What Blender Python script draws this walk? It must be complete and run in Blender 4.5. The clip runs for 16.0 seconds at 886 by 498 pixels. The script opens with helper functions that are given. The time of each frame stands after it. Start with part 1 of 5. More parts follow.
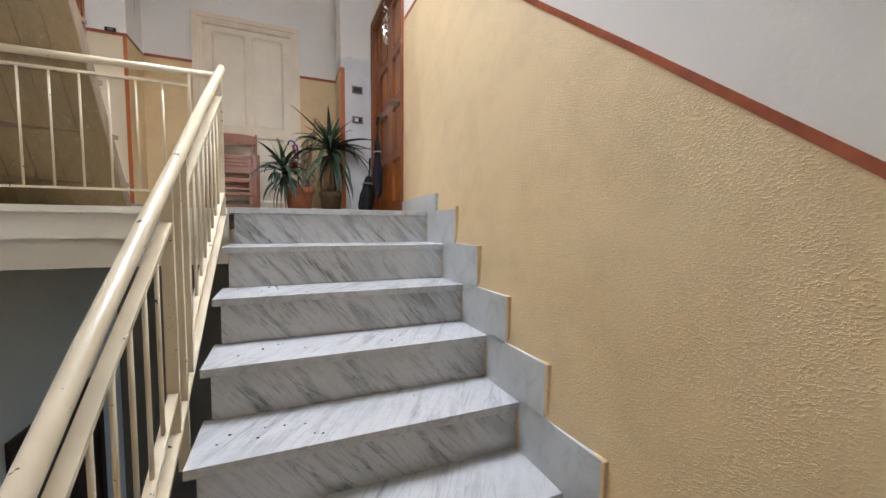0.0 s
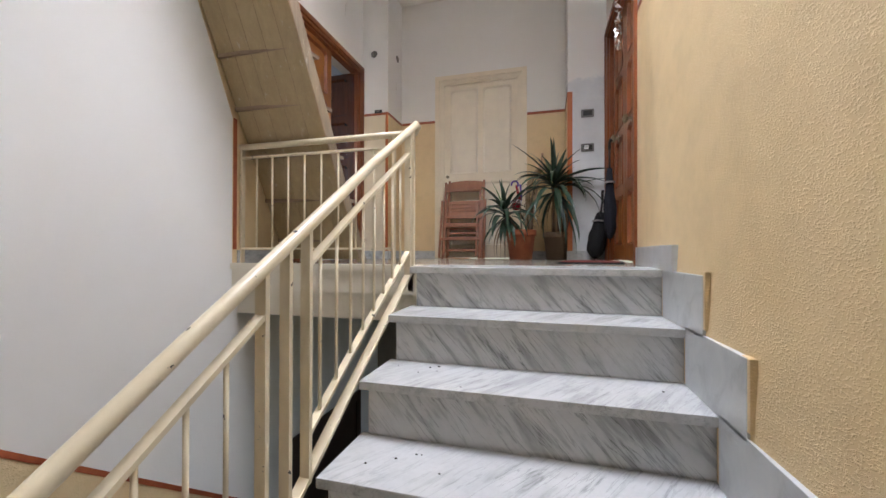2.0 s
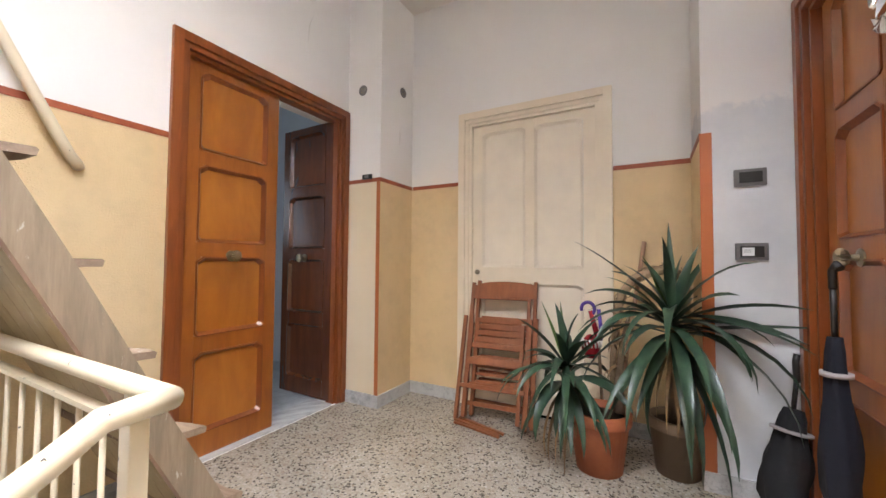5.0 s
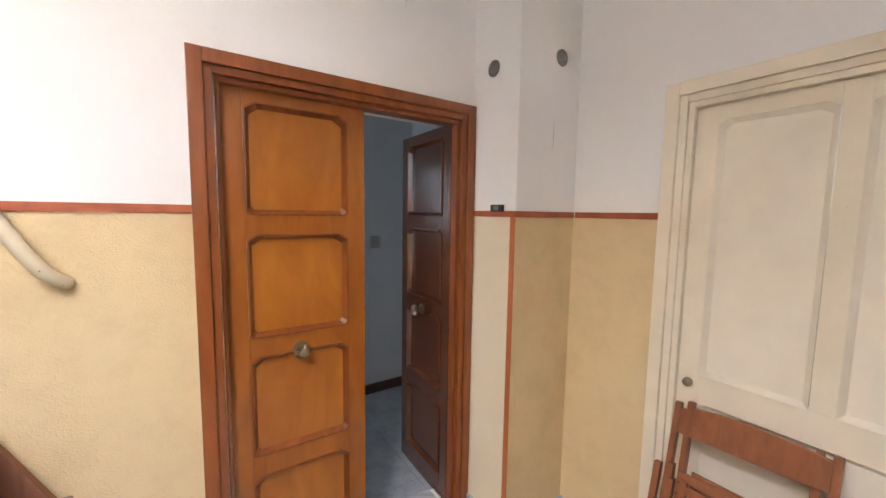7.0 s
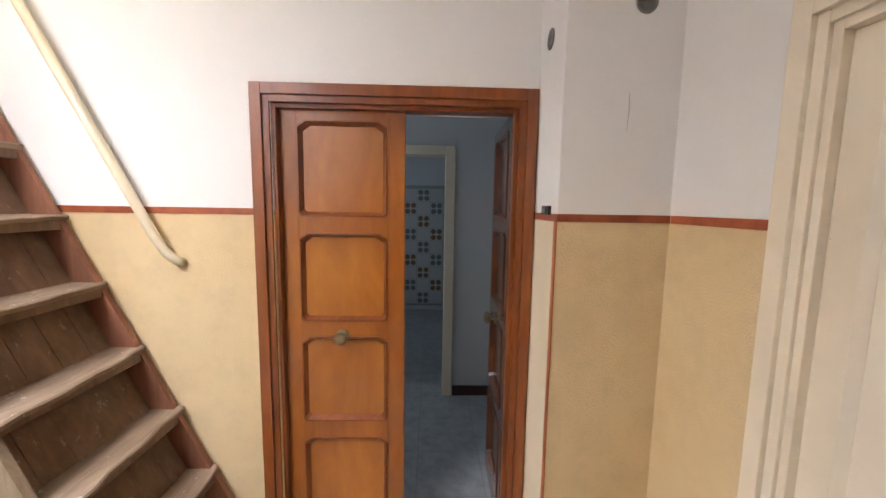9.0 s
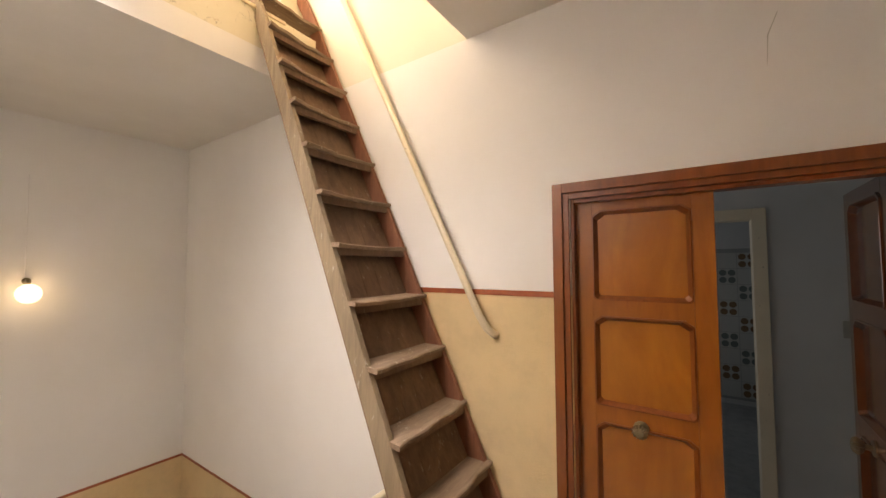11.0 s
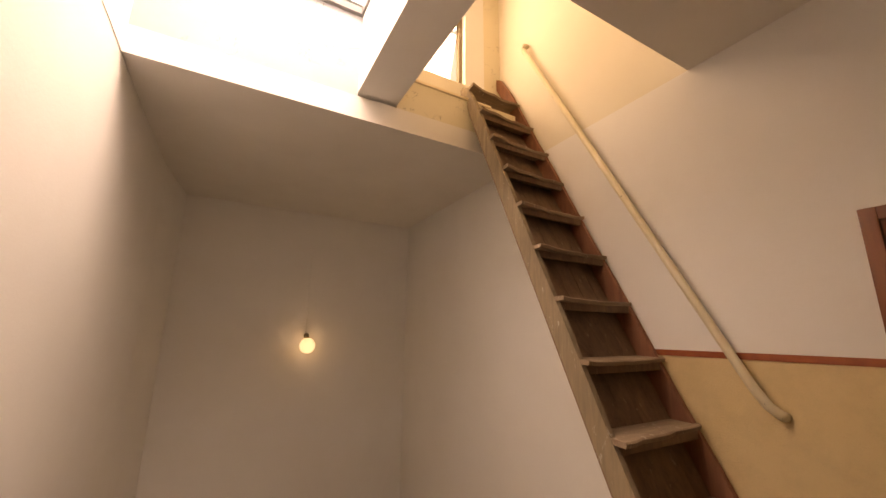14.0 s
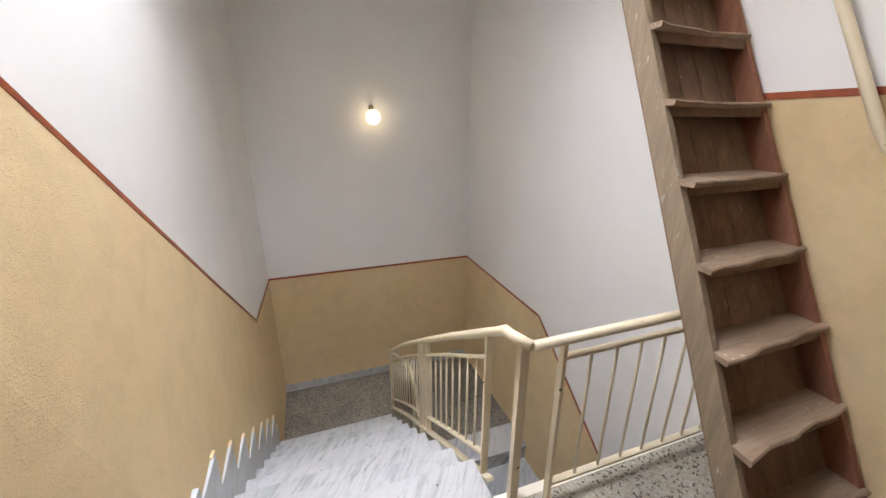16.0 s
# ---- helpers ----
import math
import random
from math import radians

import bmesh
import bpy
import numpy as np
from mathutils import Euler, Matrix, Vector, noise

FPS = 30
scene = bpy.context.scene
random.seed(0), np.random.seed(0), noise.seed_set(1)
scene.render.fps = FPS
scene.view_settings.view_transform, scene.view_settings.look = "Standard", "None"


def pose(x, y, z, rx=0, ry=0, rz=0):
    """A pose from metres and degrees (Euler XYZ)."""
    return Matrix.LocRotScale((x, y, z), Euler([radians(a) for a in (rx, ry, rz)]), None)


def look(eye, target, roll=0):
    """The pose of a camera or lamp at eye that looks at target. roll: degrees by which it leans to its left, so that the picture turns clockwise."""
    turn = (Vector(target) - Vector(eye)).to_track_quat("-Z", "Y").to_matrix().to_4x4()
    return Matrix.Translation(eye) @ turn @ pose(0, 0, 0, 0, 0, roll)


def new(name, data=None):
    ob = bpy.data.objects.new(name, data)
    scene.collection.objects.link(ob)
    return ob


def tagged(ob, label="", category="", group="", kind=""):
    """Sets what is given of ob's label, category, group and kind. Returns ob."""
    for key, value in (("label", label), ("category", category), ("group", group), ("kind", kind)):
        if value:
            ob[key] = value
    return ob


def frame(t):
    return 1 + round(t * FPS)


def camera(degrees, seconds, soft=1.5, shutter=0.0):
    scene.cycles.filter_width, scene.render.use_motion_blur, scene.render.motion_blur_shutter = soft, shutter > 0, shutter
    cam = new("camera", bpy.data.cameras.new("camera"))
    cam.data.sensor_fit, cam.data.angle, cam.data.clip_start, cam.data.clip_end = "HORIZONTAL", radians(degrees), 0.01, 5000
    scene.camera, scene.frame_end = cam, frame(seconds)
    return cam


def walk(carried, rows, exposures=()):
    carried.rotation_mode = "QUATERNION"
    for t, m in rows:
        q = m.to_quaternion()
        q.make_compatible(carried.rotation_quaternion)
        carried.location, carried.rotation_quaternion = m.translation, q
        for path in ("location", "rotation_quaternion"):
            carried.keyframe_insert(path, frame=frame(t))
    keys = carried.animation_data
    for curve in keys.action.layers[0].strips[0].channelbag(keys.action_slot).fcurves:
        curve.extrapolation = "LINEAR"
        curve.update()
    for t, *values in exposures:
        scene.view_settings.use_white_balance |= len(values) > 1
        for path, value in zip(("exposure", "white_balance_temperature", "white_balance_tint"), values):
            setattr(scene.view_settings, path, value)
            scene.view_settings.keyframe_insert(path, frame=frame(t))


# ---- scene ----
cam = camera(99.2, 16.0)
PATH = [
    (0, (0.318, 0.165, -0.082), (1.086, 2.007, -0.214), 0.4),
    (0.5, (0.57, 0.265, -0.058), (1.004, 2.214, -0.174), 0.2),
    (1, (0.741, 0.324, -0.034), (0.837, 2.32, -0.122), 0.0),
    (1.5, (0.746, 0.427, -0.025), (0.485, 2.409, -0.072), -0.2),
    (2, (0.69, 0.686, 0.077), (0.168, 2.616, 0.091), 0.1),
    (2.5, (0.696, 0.966, 0.234), (0.095, 2.871, 0.308), -0.0),
    (3, (0.691, 1.228, 0.344), (0.066, 3.125, 0.449), -0.1),
    (3.2, (0.691, 1.326, 0.445), (0.056, 3.219, 0.549), -0.1),
    (5.3, (0.682, 2.542, 1.105), (-0.371, 4.241, 1.179), 0.6),
    (5.5, (0.646, 2.618, 1.181), (-0.477, 4.272, 1.261), 0.7),
    (6, (0.554, 2.868, 1.35), (-0.748, 4.386, 1.381), 0.6),
    (6.5, (0.393, 3.084, 1.418), (-1.108, 4.397, 1.263), 1.1),
    (7, (0.236, 3.303, 1.597), (-1.408, 4.426, 1.407), 0.9),
    (7.5, (0.159, 3.571, 1.59), (-1.601, 4.501, 1.399), 0.6),
    (8, (0.155, 3.813, 1.605), (-1.732, 4.442, 1.393), 0.9),
    (8.5, (0.271, 3.92, 1.628), (-1.678, 4.307, 1.398), 0.6),
    (9, (0.356, 4.065, 1.633), (-1.63, 4.134, 1.406), 0.9),
    (9.5, (0.412, 3.984, 1.623), (-1.558, 3.73, 1.389), 0.7),
    (10, (0.465, 3.94, 1.638), (-1.415, 3.3, 1.408), 1.2),
    (10.2, (0.48, 3.931, 1.659), (-1.352, 3.158, 1.442), 1.0),
    (12.3, (0.558, 3.852, 1.788), (-0.794, 2.506, 2.388), 0.9),
    (12.5, (0.567, 3.836, 1.787), (-0.763, 2.48, 2.412), 0.9),
    (13, (0.564, 3.806, 1.771), (-0.706, 2.405, 2.424), 0.8),
    (13.5, (0.598, 3.757, 1.729), (-0.561, 2.246, 2.338), 0.6),
    (14, (0.641, 3.728, 1.678), (-0.303, 2.019, 2.113), 0.7),
    (14.5, (0.653, 3.698, 1.616), (-0.075, 1.847, 1.813), 0.5),
    (15, (0.638, 3.682, 1.555), (-0.014, 1.796, 1.437), 0.3),
    (15.5, (0.622, 3.687, 1.502), (0.003, 1.833, 1.079), 0.6),
    (16, (0.613, 3.711, 1.501), (-0.017, 1.927, 0.854), -0.0),
]
EXPOSURES = [(0.0, 0.42, 6600.0, 11.0), (1.5, 0.30, 6700.0, 12.0), (3.2, 0.15, 6800.0, 12.0), (5.3, 0.80, 6900.0, 14.0), (8.0, 0.82, 7000.0, 14.0),
             (10.2, 0.64, 7100.0, 14.0), (12.3, -0.90, 14000.0, 31.0), (14.2, -0.95, 14500.0, 33.0), (14.6, -0.90, 12500.0, 27.0),
             (15.0, -0.35, 7600.0, 14.0), (15.5, 0.02, 6900.0, 12.0), (16.0, 0.08, 6900.0, 12.0)]
walk(cam, [(t, look(eye, target, roll)) for t, eye, target, roll in PATH], EXPOSURES)

# ---- world and daylight ----
SKY_POWER, HATCH_POWER, HALL_POWER, GLOBE_POWER = 116.0, 31.0, 6.5, 0.75
SKY_COLOUR, HATCH_COLOUR, HALL_COLOUR, GLOBE_COLOUR = (0.86, 0.94, 1.10), (1.0, 0.96, 0.90), (0.62, 0.8, 1.0), (1.0, 0.80, 0.52)
SKY_SPREAD = 150.0
SUN_ELEVATION, SUN_TURN = 38.0, 200.0

ROOF_TOP = 3.85
world = bpy.data.worlds.new("world")
scene.world = world
world.use_nodes = True
wn = world.node_tree.nodes
sky = wn.new("ShaderNodeTexSky")
sky.sky_type, sky.sun_disc = "NISHITA", False
sky.sun_elevation, sky.sun_rotation = radians(SUN_ELEVATION), radians(SUN_TURN)
world.node_tree.links.new(sky.outputs[0], wn["Background"].inputs[0])
wn["Background"].inputs[1].default_value = 0.15

sun = new("sun", bpy.data.lights.new("sun", "SUN"))
sun.data.energy, sun.data.angle, sun.data.color = 1.2, radians(12), (1.0, 0.95, 0.88)
sun.matrix_world = look((0, 0, 20), (0.5 * 12, 0.9 * 12, 20 - 14))


def area(name, eye, target, sx, sy, power, colour):
    lamp = new(name, bpy.data.lights.new(name, "AREA"))
    lamp.data.shape, lamp.data.size, lamp.data.size_y = "RECTANGLE", sx, sy
    lamp.data.energy, lamp.data.color = power, colour
    lamp.matrix_world = look(eye, target)
    return lamp


area("skylight_daylight", (0.66, 2.19, ROOF_TOP + 0.02), (0.66, 2.191, 0), 1.14, 1.26, SKY_POWER, SKY_COLOUR).data.spread = radians(SKY_SPREAD)
area("hatch_daylight", (-0.53, 1.26, 4.43), (-0.53, 2.6, 4.05), 0.64, 1.25, HATCH_POWER, HATCH_COLOUR)
area("kitchen_daylight", (-4.2, 2.75, 1.7), (-4.6, 4.2, 1.2), 0.9, 1.0, 3.2, HALL_COLOUR)
area("hall_daylight", (-2.1, 1.9, 1.6), (-2.1, 4.0, 1.2), 0.9, 1.2, HALL_POWER, HALL_COLOUR)

# ---- plan, in metres: landing floor at z = 0 ----
WEST, EAST, EAST_DOOR, SOUTH, NORTH, CEIL = -1.28, 1.177, 1.25, -0.70, 4.925, 3.02
TREAD, RISER, NOSE, FLIGHT_W = 0.268, 0.199, 2.48, 0.03
HALF = -9 * RISER
EDGE = 2.70
DADO = 1.597
OPEN_S, OPEN_N = 1.545, 2.845
ROOF = 3.78

# ---- materials ----
def mat(name, base, rough=0.6, metal=0.0):
    m = bpy.data.materials.new(name)
    m.use_nodes = True
    b = m.node_tree.nodes["Principled BSDF"]
    b.inputs["Base Color"].default_value = (*base, 1)
    b.inputs["Roughness"].default_value = rough
    b.inputs["Metallic"].default_value = metal
    return m


def nd(m, kind, **values):
    n = m.node_tree.nodes.new(kind)
    for key, value in values.items():
        n.inputs[key.replace("_", " ")].default_value = value
    return n


def wire(m, a, b):
    m.node_tree.links.new(a, b)


def coords(m, scale=(1, 1, 1), turn=(0, 0, 0)):
    g = nd(m, "ShaderNodeNewGeometry")
    q = nd(m, "ShaderNodeMapping", Rotation=turn)
    p = nd(m, "ShaderNodeMapping", Scale=scale)
    wire(m, g.outputs["Position"], q.inputs["Vector"])
    wire(m, q.outputs["Vector"], p.inputs["Vector"])
    return p.outputs["Vector"]


def own_coords(m, scale=(1, 1, 1)):
    g = nd(m, "ShaderNodeTexCoord")
    p = nd(m, "ShaderNodeMapping", Scale=scale)
    wire(m, g.outputs["Object"], p.inputs["Vector"])
    return p.outputs["Vector"]


def noise_tex(m, vec, scale, detail=4.0, rough=0.55, warp=0.0):
    n = nd(m, "ShaderNodeTexNoise", Scale=scale, Detail=detail, Roughness=rough, Distortion=warp)
    wire(m, vec, n.inputs["Vector"])
    return n.outputs["Fac"]


def ramp(m, fac, stops):
    r = nd(m, "ShaderNodeValToRGB")
    e = r.color_ramp.elements
    while len(e) < len(stops):
        e.new(0.5)
    for s, (p, c) in zip(e, stops):
        s.position, s.color = p, (c if len(c) == 4 else (*c, 1))
    wire(m, fac, r.inputs["Fac"])
    return r.outputs["Color"]


def mix(m, fac, a, b, kind="MIX"):
    n = nd(m, "ShaderNodeMix")
    n.data_type, n.blend_type = "RGBA", kind
    for slot, v in ((0, fac), (6, a), (7, b)):
        if isinstance(v, (int, float)):
            n.inputs[slot].default_value = v
        elif isinstance(v, tuple):
            n.inputs[slot].default_value = (*v, 1)
        else:
            wire(m, v, n.inputs[slot])
    return n.outputs[2]


def finish(m, colour=None, height=None, strength=0.3, distance=0.002, rough=None):
    b = m.node_tree.nodes["Principled BSDF"]
    if colour is not None:
        wire(m, colour, b.inputs["Base Color"])
    if rough is not None:
        wire(m, rough, b.inputs["Roughness"])
    if height is not None:
        u = nd(m, "ShaderNodeBump", Strength=strength, Distance=distance)
        wire(m, height, u.inputs["Height"])
        wire(m, u.outputs["Normal"], b.inputs["Normal"])
    return m


def grey(v):
    return (v, v, v)


def plaster(name, base, dark, relief, bump):
    m = mat(name, base, 0.75)
    v = coords(m)
    big = noise_tex(m, v, 1.3, 5, 0.6)
    col = ramp(m, big, [(0.3, dark), (0.7, base)])
    h = noise_tex(m, v, relief, 3, 0.6)
    return finish(m, col, h, bump, 0.003)


M_WHITE = plaster("white_wall_paint", (0.87, 0.85, 0.815), (0.83, 0.805, 0.765), 60, 0.25)
M_CEIL = plaster("ceiling_paint", (0.84, 0.80, 0.745), (0.77, 0.73, 0.67), 40, 0.2)
M_PALE = plaster("pale_cream_paint", (0.80, 0.68, 0.50), (0.74, 0.62, 0.44), 60, 0.25)


def stipple():
    m = mat("yellow_stipple_plaster", (0.76, 0.56, 0.30), 0.6)
    v = coords(m)
    big = noise_tex(m, v, 0.9, 5, 0.6)
    col = ramp(m, big, [(0.3, (0.715, 0.525, 0.285)), (0.7, (0.785, 0.60, 0.35))])
    grime = ramp(m, noise_tex(m, v, 6, 6, 0.7), [(0.30, grey(0.90)), (0.55, grey(1.0))])
    col = mix(m, 1.0, col, grime, "MULTIPLY")
    a = ramp(m, noise_tex(m, coords(m, (1, 0.8, 1.3)), 150, 2, 0.5, 0.0), [(0.53, grey(0)), (0.64, grey(1))])
    b = ramp(m, noise_tex(m, coords(m, (1, 0.7, 1.5), (0.4, 0, 0)), 108, 2, 0.5, 0.0), [(0.56, grey(0)), (0.66, grey(1))])
    patch = ramp(m, noise_tex(m, v, 2.2, 3), [(0.35, grey(0.8)), (0.55, grey(1))])
    h = mix(m, 1.0, mix(m, 0.7, a, b, "ADD"), patch, "MULTIPLY")
    sep = nd(m, "ShaderNodeSeparateXYZ")
    wire(m, v, sep.inputs[0])
    worn = nd(m, "ShaderNodeMapRange")
    wire(m, sep.outputs[1], worn.inputs["Value"])
    worn.inputs["From Min"].default_value, worn.inputs["From Max"].default_value = 1.3, 2.5
    worn.inputs["To Min"].default_value, worn.inputs["To Max"].default_value = 1.0, 0.65
    side = nd(m, "ShaderNodeMapRange")
    wire(m, sep.outputs[0], side.inputs["Value"])
    side.inputs["From Min"].default_value, side.inputs["From Max"].default_value = 0.5, 0.6
    h = mix(m, side.outputs[0], h, mix(m, 1.0, h, worn.outputs[0], "MULTIPLY"))
    return finish(m, col, h, 0.62, 0.0021)


M_YELLOW = stipple()
M_LINE = finish(m0 := mat("red_brown_trim_paint", (0.36, 0.085, 0.03), 0.45), ramp(m0, noise_tex(m0, coords(m0), 14, 4), [(0.3, (0.27, 0.055, 0.022)), (0.7, (0.42, 0.105, 0.035))]))
M_STRIP = mat("orange_brown_trim_paint", (0.47, 0.13, 0.035), 0.4)


def marble(name, tilt, veined):
    """White marble with grey veins that run along one way in the face of the slab."""
    m = mat(name, (0.7, 0.7, 0.7), 0.22)
    long_veins = noise_tex(m, coords(m, (1.2, 8.0, 8.0), tilt), 2.7, 6, 0.56, 0.5)
    streak = ramp(m, long_veins, [(0.34, grey(1)), (0.42, grey(0.62)), (0.48, grey(0.14)), (0.60, grey(0))])
    thin = noise_tex(m, coords(m, (0.8, 9.0, 9.0), tilt), 3.4, 5, 0.55, 0.4)
    thread = ramp(m, thin, [(0.475, grey(0)), (0.50, grey(0.85)), (0.525, grey(0))])
    where = ramp(m, noise_tex(m, coords(m), 2.6, 4), [(0.34, grey(0.25)), (0.62, grey(1))])
    vein = mix(m, 1.0, mix(m, 1.0, streak, thread, "ADD"), where, "MULTIPLY")
    cloud = ramp(m, noise_tex(m, coords(m), 3.2, 5, 0.6), [(0.30, (0.50, 0.505, 0.505)), (0.6, (0.57, 0.57, 0.565))])
    col = mix(m, mix(m, 1.0, vein, grey(veined), "MULTIPLY"), cloud, (0.19, 0.195, 0.19))
    dust = ramp(m, noise_tex(m, coords(m), 30, 5, 0.7), [(0.35, grey(0.94)), (0.6, grey(1))])
    col = mix(m, 1.0, col, dust, "MULTIPLY")
    r = ramp(m, noise_tex(m, coords(m), 7, 4), [(0.3, grey(0.18)), (0.75, grey(0.27))])
    return finish(m, col, noise_tex(m, coords(m), 90, 2), 0.04, 0.001, r)


def terrazzo(dirt=1.0):
    m = mat("terrazzo", (0.5, 0.45, 0.38), 0.17)
    v = nd(m, "ShaderNodeTexVoronoi", Scale=95.0, Randomness=1.0)
    wire(m, coords(m), v.inputs["Vector"])
    edge = nd(m, "ShaderNodeTexVoronoi", Scale=95.0, Randomness=1.0)
    edge.feature = "DISTANCE_TO_EDGE"
    wire(m, coords(m), edge.inputs["Vector"])
    sep = nd(m, "ShaderNodeSeparateColor")
    wire(m, v.outputs["Color"], sep.inputs[0])
    chips = ramp(m, sep.outputs[0], [(0.0, (0.10, 0.085, 0.07)), (0.16, (0.17, 0.15, 0.12)), (0.2, (0.55, 0.49, 0.40)), (0.6, (0.66, 0.60, 0.50)), (0.8, (0.45, 0.36, 0.26)), (1.0, (0.74, 0.70, 0.62))])
    gap = ramp(m, edge.outputs["Distance"], [(0.03, grey(1)), (0.09, grey(0))])
    col = mix(m, gap, chips, (0.50, 0.45, 0.37))
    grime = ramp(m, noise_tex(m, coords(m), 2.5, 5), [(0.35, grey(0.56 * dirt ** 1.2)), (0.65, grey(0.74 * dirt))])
    return finish(m, mix(m, 1.0, col, grime, "MULTIPLY"))


M_MARBLE, M_RISER = marble("white_marble", (0.0, 0.0, -1.0), 0.50), marble("veined_grey_marble", (0.0, -0.85, 0.0), 0.85)
M_TERRAZZO = terrazzo()
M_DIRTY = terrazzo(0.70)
m3 = mat("plain_grey_marble", (0.66, 0.67, 0.68), 0.3)
M_MARBLE2 = finish(m3, ramp(m3, noise_tex(m3, coords(m3, (2, 5, 5), (0, -0.85, -0.4)), 2.2, 7, 0.65, 0.8), [(0.34, (0.46, 0.475, 0.48)), (0.46, (0.54, 0.555, 0.56)), (0.7, (0.61, 0.62, 0.62))]))


def enamel(name, base, chip, amount=0.66):
    m = mat(name, base, 0.32)
    v = own_coords(m)
    tone = ramp(m, noise_tex(m, v, 5, 4), [(0.3, tuple(c * 0.9 for c in base)), (0.7, base)])
    spots = ramp(m, noise_tex(m, own_coords(m, (1, 1, 1)), 38, 3, 0.5), [(amount + 0.05, grey(0)), (amount + 0.065, grey(1))])
    return finish(m, mix(m, spots, tone, chip), noise_tex(m, v, 30, 3), 0.12, 0.002)


M_RAIL = enamel("cream_enamel", (0.76, 0.65, 0.46), (0.06, 0.045, 0.03))
M_CREAM = enamel("cream_door_paint", (0.87, 0.765, 0.60), (0.30, 0.24, 0.16), 0.7)
M_CREAM_PANEL = enamel("cream_panel_paint", (0.88, 0.79, 0.645), (0.30, 0.24, 0.16), 0.8)


def wood(name, light, dark, rough, gloss=0.0, stretch=(9, 9, 0.8), worn=0.0, grain=0.25):
    m = mat(name, light, rough)
    v = own_coords(m, stretch)
    g = noise_tex(m, v, 3.0, 7, 0.62, 0.6)
    fine = noise_tex(m, own_coords(m, tuple(s * 6 for s in stretch)), 3.0, 4)
    col = ramp(m, g, [(0.25, dark), (0.5, tuple((a + b) / 2 for a, b in zip(light, dark))), (0.75, light)])
    col = mix(m, grain, col, ramp(m, fine, [(0.3, grey(0.6)), (0.7, grey(1))]), "MULTIPLY")
    if worn:
        w = ramp(m, noise_tex(m, own_coords(m, (4, 4, 1.6)), 7, 5, 0.7), [(0.635, grey(0)), (0.66, grey(worn))])
        col = mix(m, w, col, (0.55, 0.50, 0.42))
    m.node_tree.nodes["Principled BSDF"].inputs["Coat Weight"].default_value = gloss
    m.node_tree.nodes["Principled BSDF"].inputs["Coat Roughness"].default_value = 0.18
    return finish(m, col, fine, 0.15, 0.001)


M_DOOR = wood("varnished_orange_wood", (0.40, 0.125, 0.016), (0.23, 0.060, 0.009), 0.34, 0.35, (4, 4, 0.7), 0, 0.14)
M_PANEL = wood("varnished_panel_wood", (0.46, 0.160, 0.021), (0.29, 0.082, 0.010), 0.32, 0.4, (2.2, 2.2, 0.7), 0, 0.12)
M_FRAME = wood("dark_orange_frame_wood", (0.30, 0.078, 0.014), (0.16, 0.036, 0.008), 0.36, 0.35, (7, 7, 0.8), 0, 0.2)
# darker copy of the door varnish; the hall's dimness is in the colour
M_SHADEDOOR = wood("shaded_varnished_wood", (0.15, 0.042, 0.012), (0.075, 0.021, 0.008), 0.2, 0.8, (5, 5, 0.7), 0, 0.15)
M_OLD = wood("old_grey_brown_wood", (0.34, 0.25, 0.16), (0.18, 0.13, 0.08), 0.72, 0, (10, 10, 1.0), 0.6)
M_TREAD = wood("dusty_tread_wood", (0.36, 0.255, 0.175), (0.20, 0.13, 0.082), 0.8, 0, (1.2, 10, 10), 0.6)
M_BACK = wood("brown_board_wood", (0.27, 0.16, 0.095), (0.15, 0.088, 0.052), 0.75, 0, (8, 8, 0.8), 0.25)
M_RED = wood("faded_red_brown_wood", (0.34, 0.14, 0.075), (0.21, 0.08, 0.045), 0.75, 0)
M_SOFFIT = wood("painted_ladder_underside", (0.44, 0.325, 0.175), (0.34, 0.245, 0.125), 0.6, 0, (7, 7, 0.8), 0.45)
M_CHAIR = wood("reddish_chair_wood", (0.34, 0.118, 0.045), (0.20, 0.062, 0.024), 0.42, 0.15, (9, 9, 2))
M_BRASS = mat("aged_brass", (0.33, 0.28, 0.20), 0.3, 1.0)
M_BLACK = mat("black_plastic", (0.018, 0.017, 0.016), 0.35)
M_GREYPLATE = mat("grey_plastic", (0.16, 0.155, 0.15), 0.4)
M_LABEL = mat("white_card", (0.8, 0.8, 0.78), 0.6)
M_TERRA = finish(m1 := mat("terracotta", (0.45, 0.13, 0.05), 0.6), ramp(m1, noise_tex(m1, own_coords(m1), 12, 4), [(0.3, (0.38, 0.10, 0.04)), (0.7, (0.50, 0.16, 0.065))]))
M_SOIL = mat("dark_soil", (0.05, 0.032, 0.02), 0.95)
M_HALLWALL = plaster("hall_wall_paint", (0.62, 0.63, 0.64), (0.55, 0.56, 0.57), 50, 0.15)
M_BROWN = mat("dark_brown_skirting", (0.055, 0.02, 0.012), 0.4)
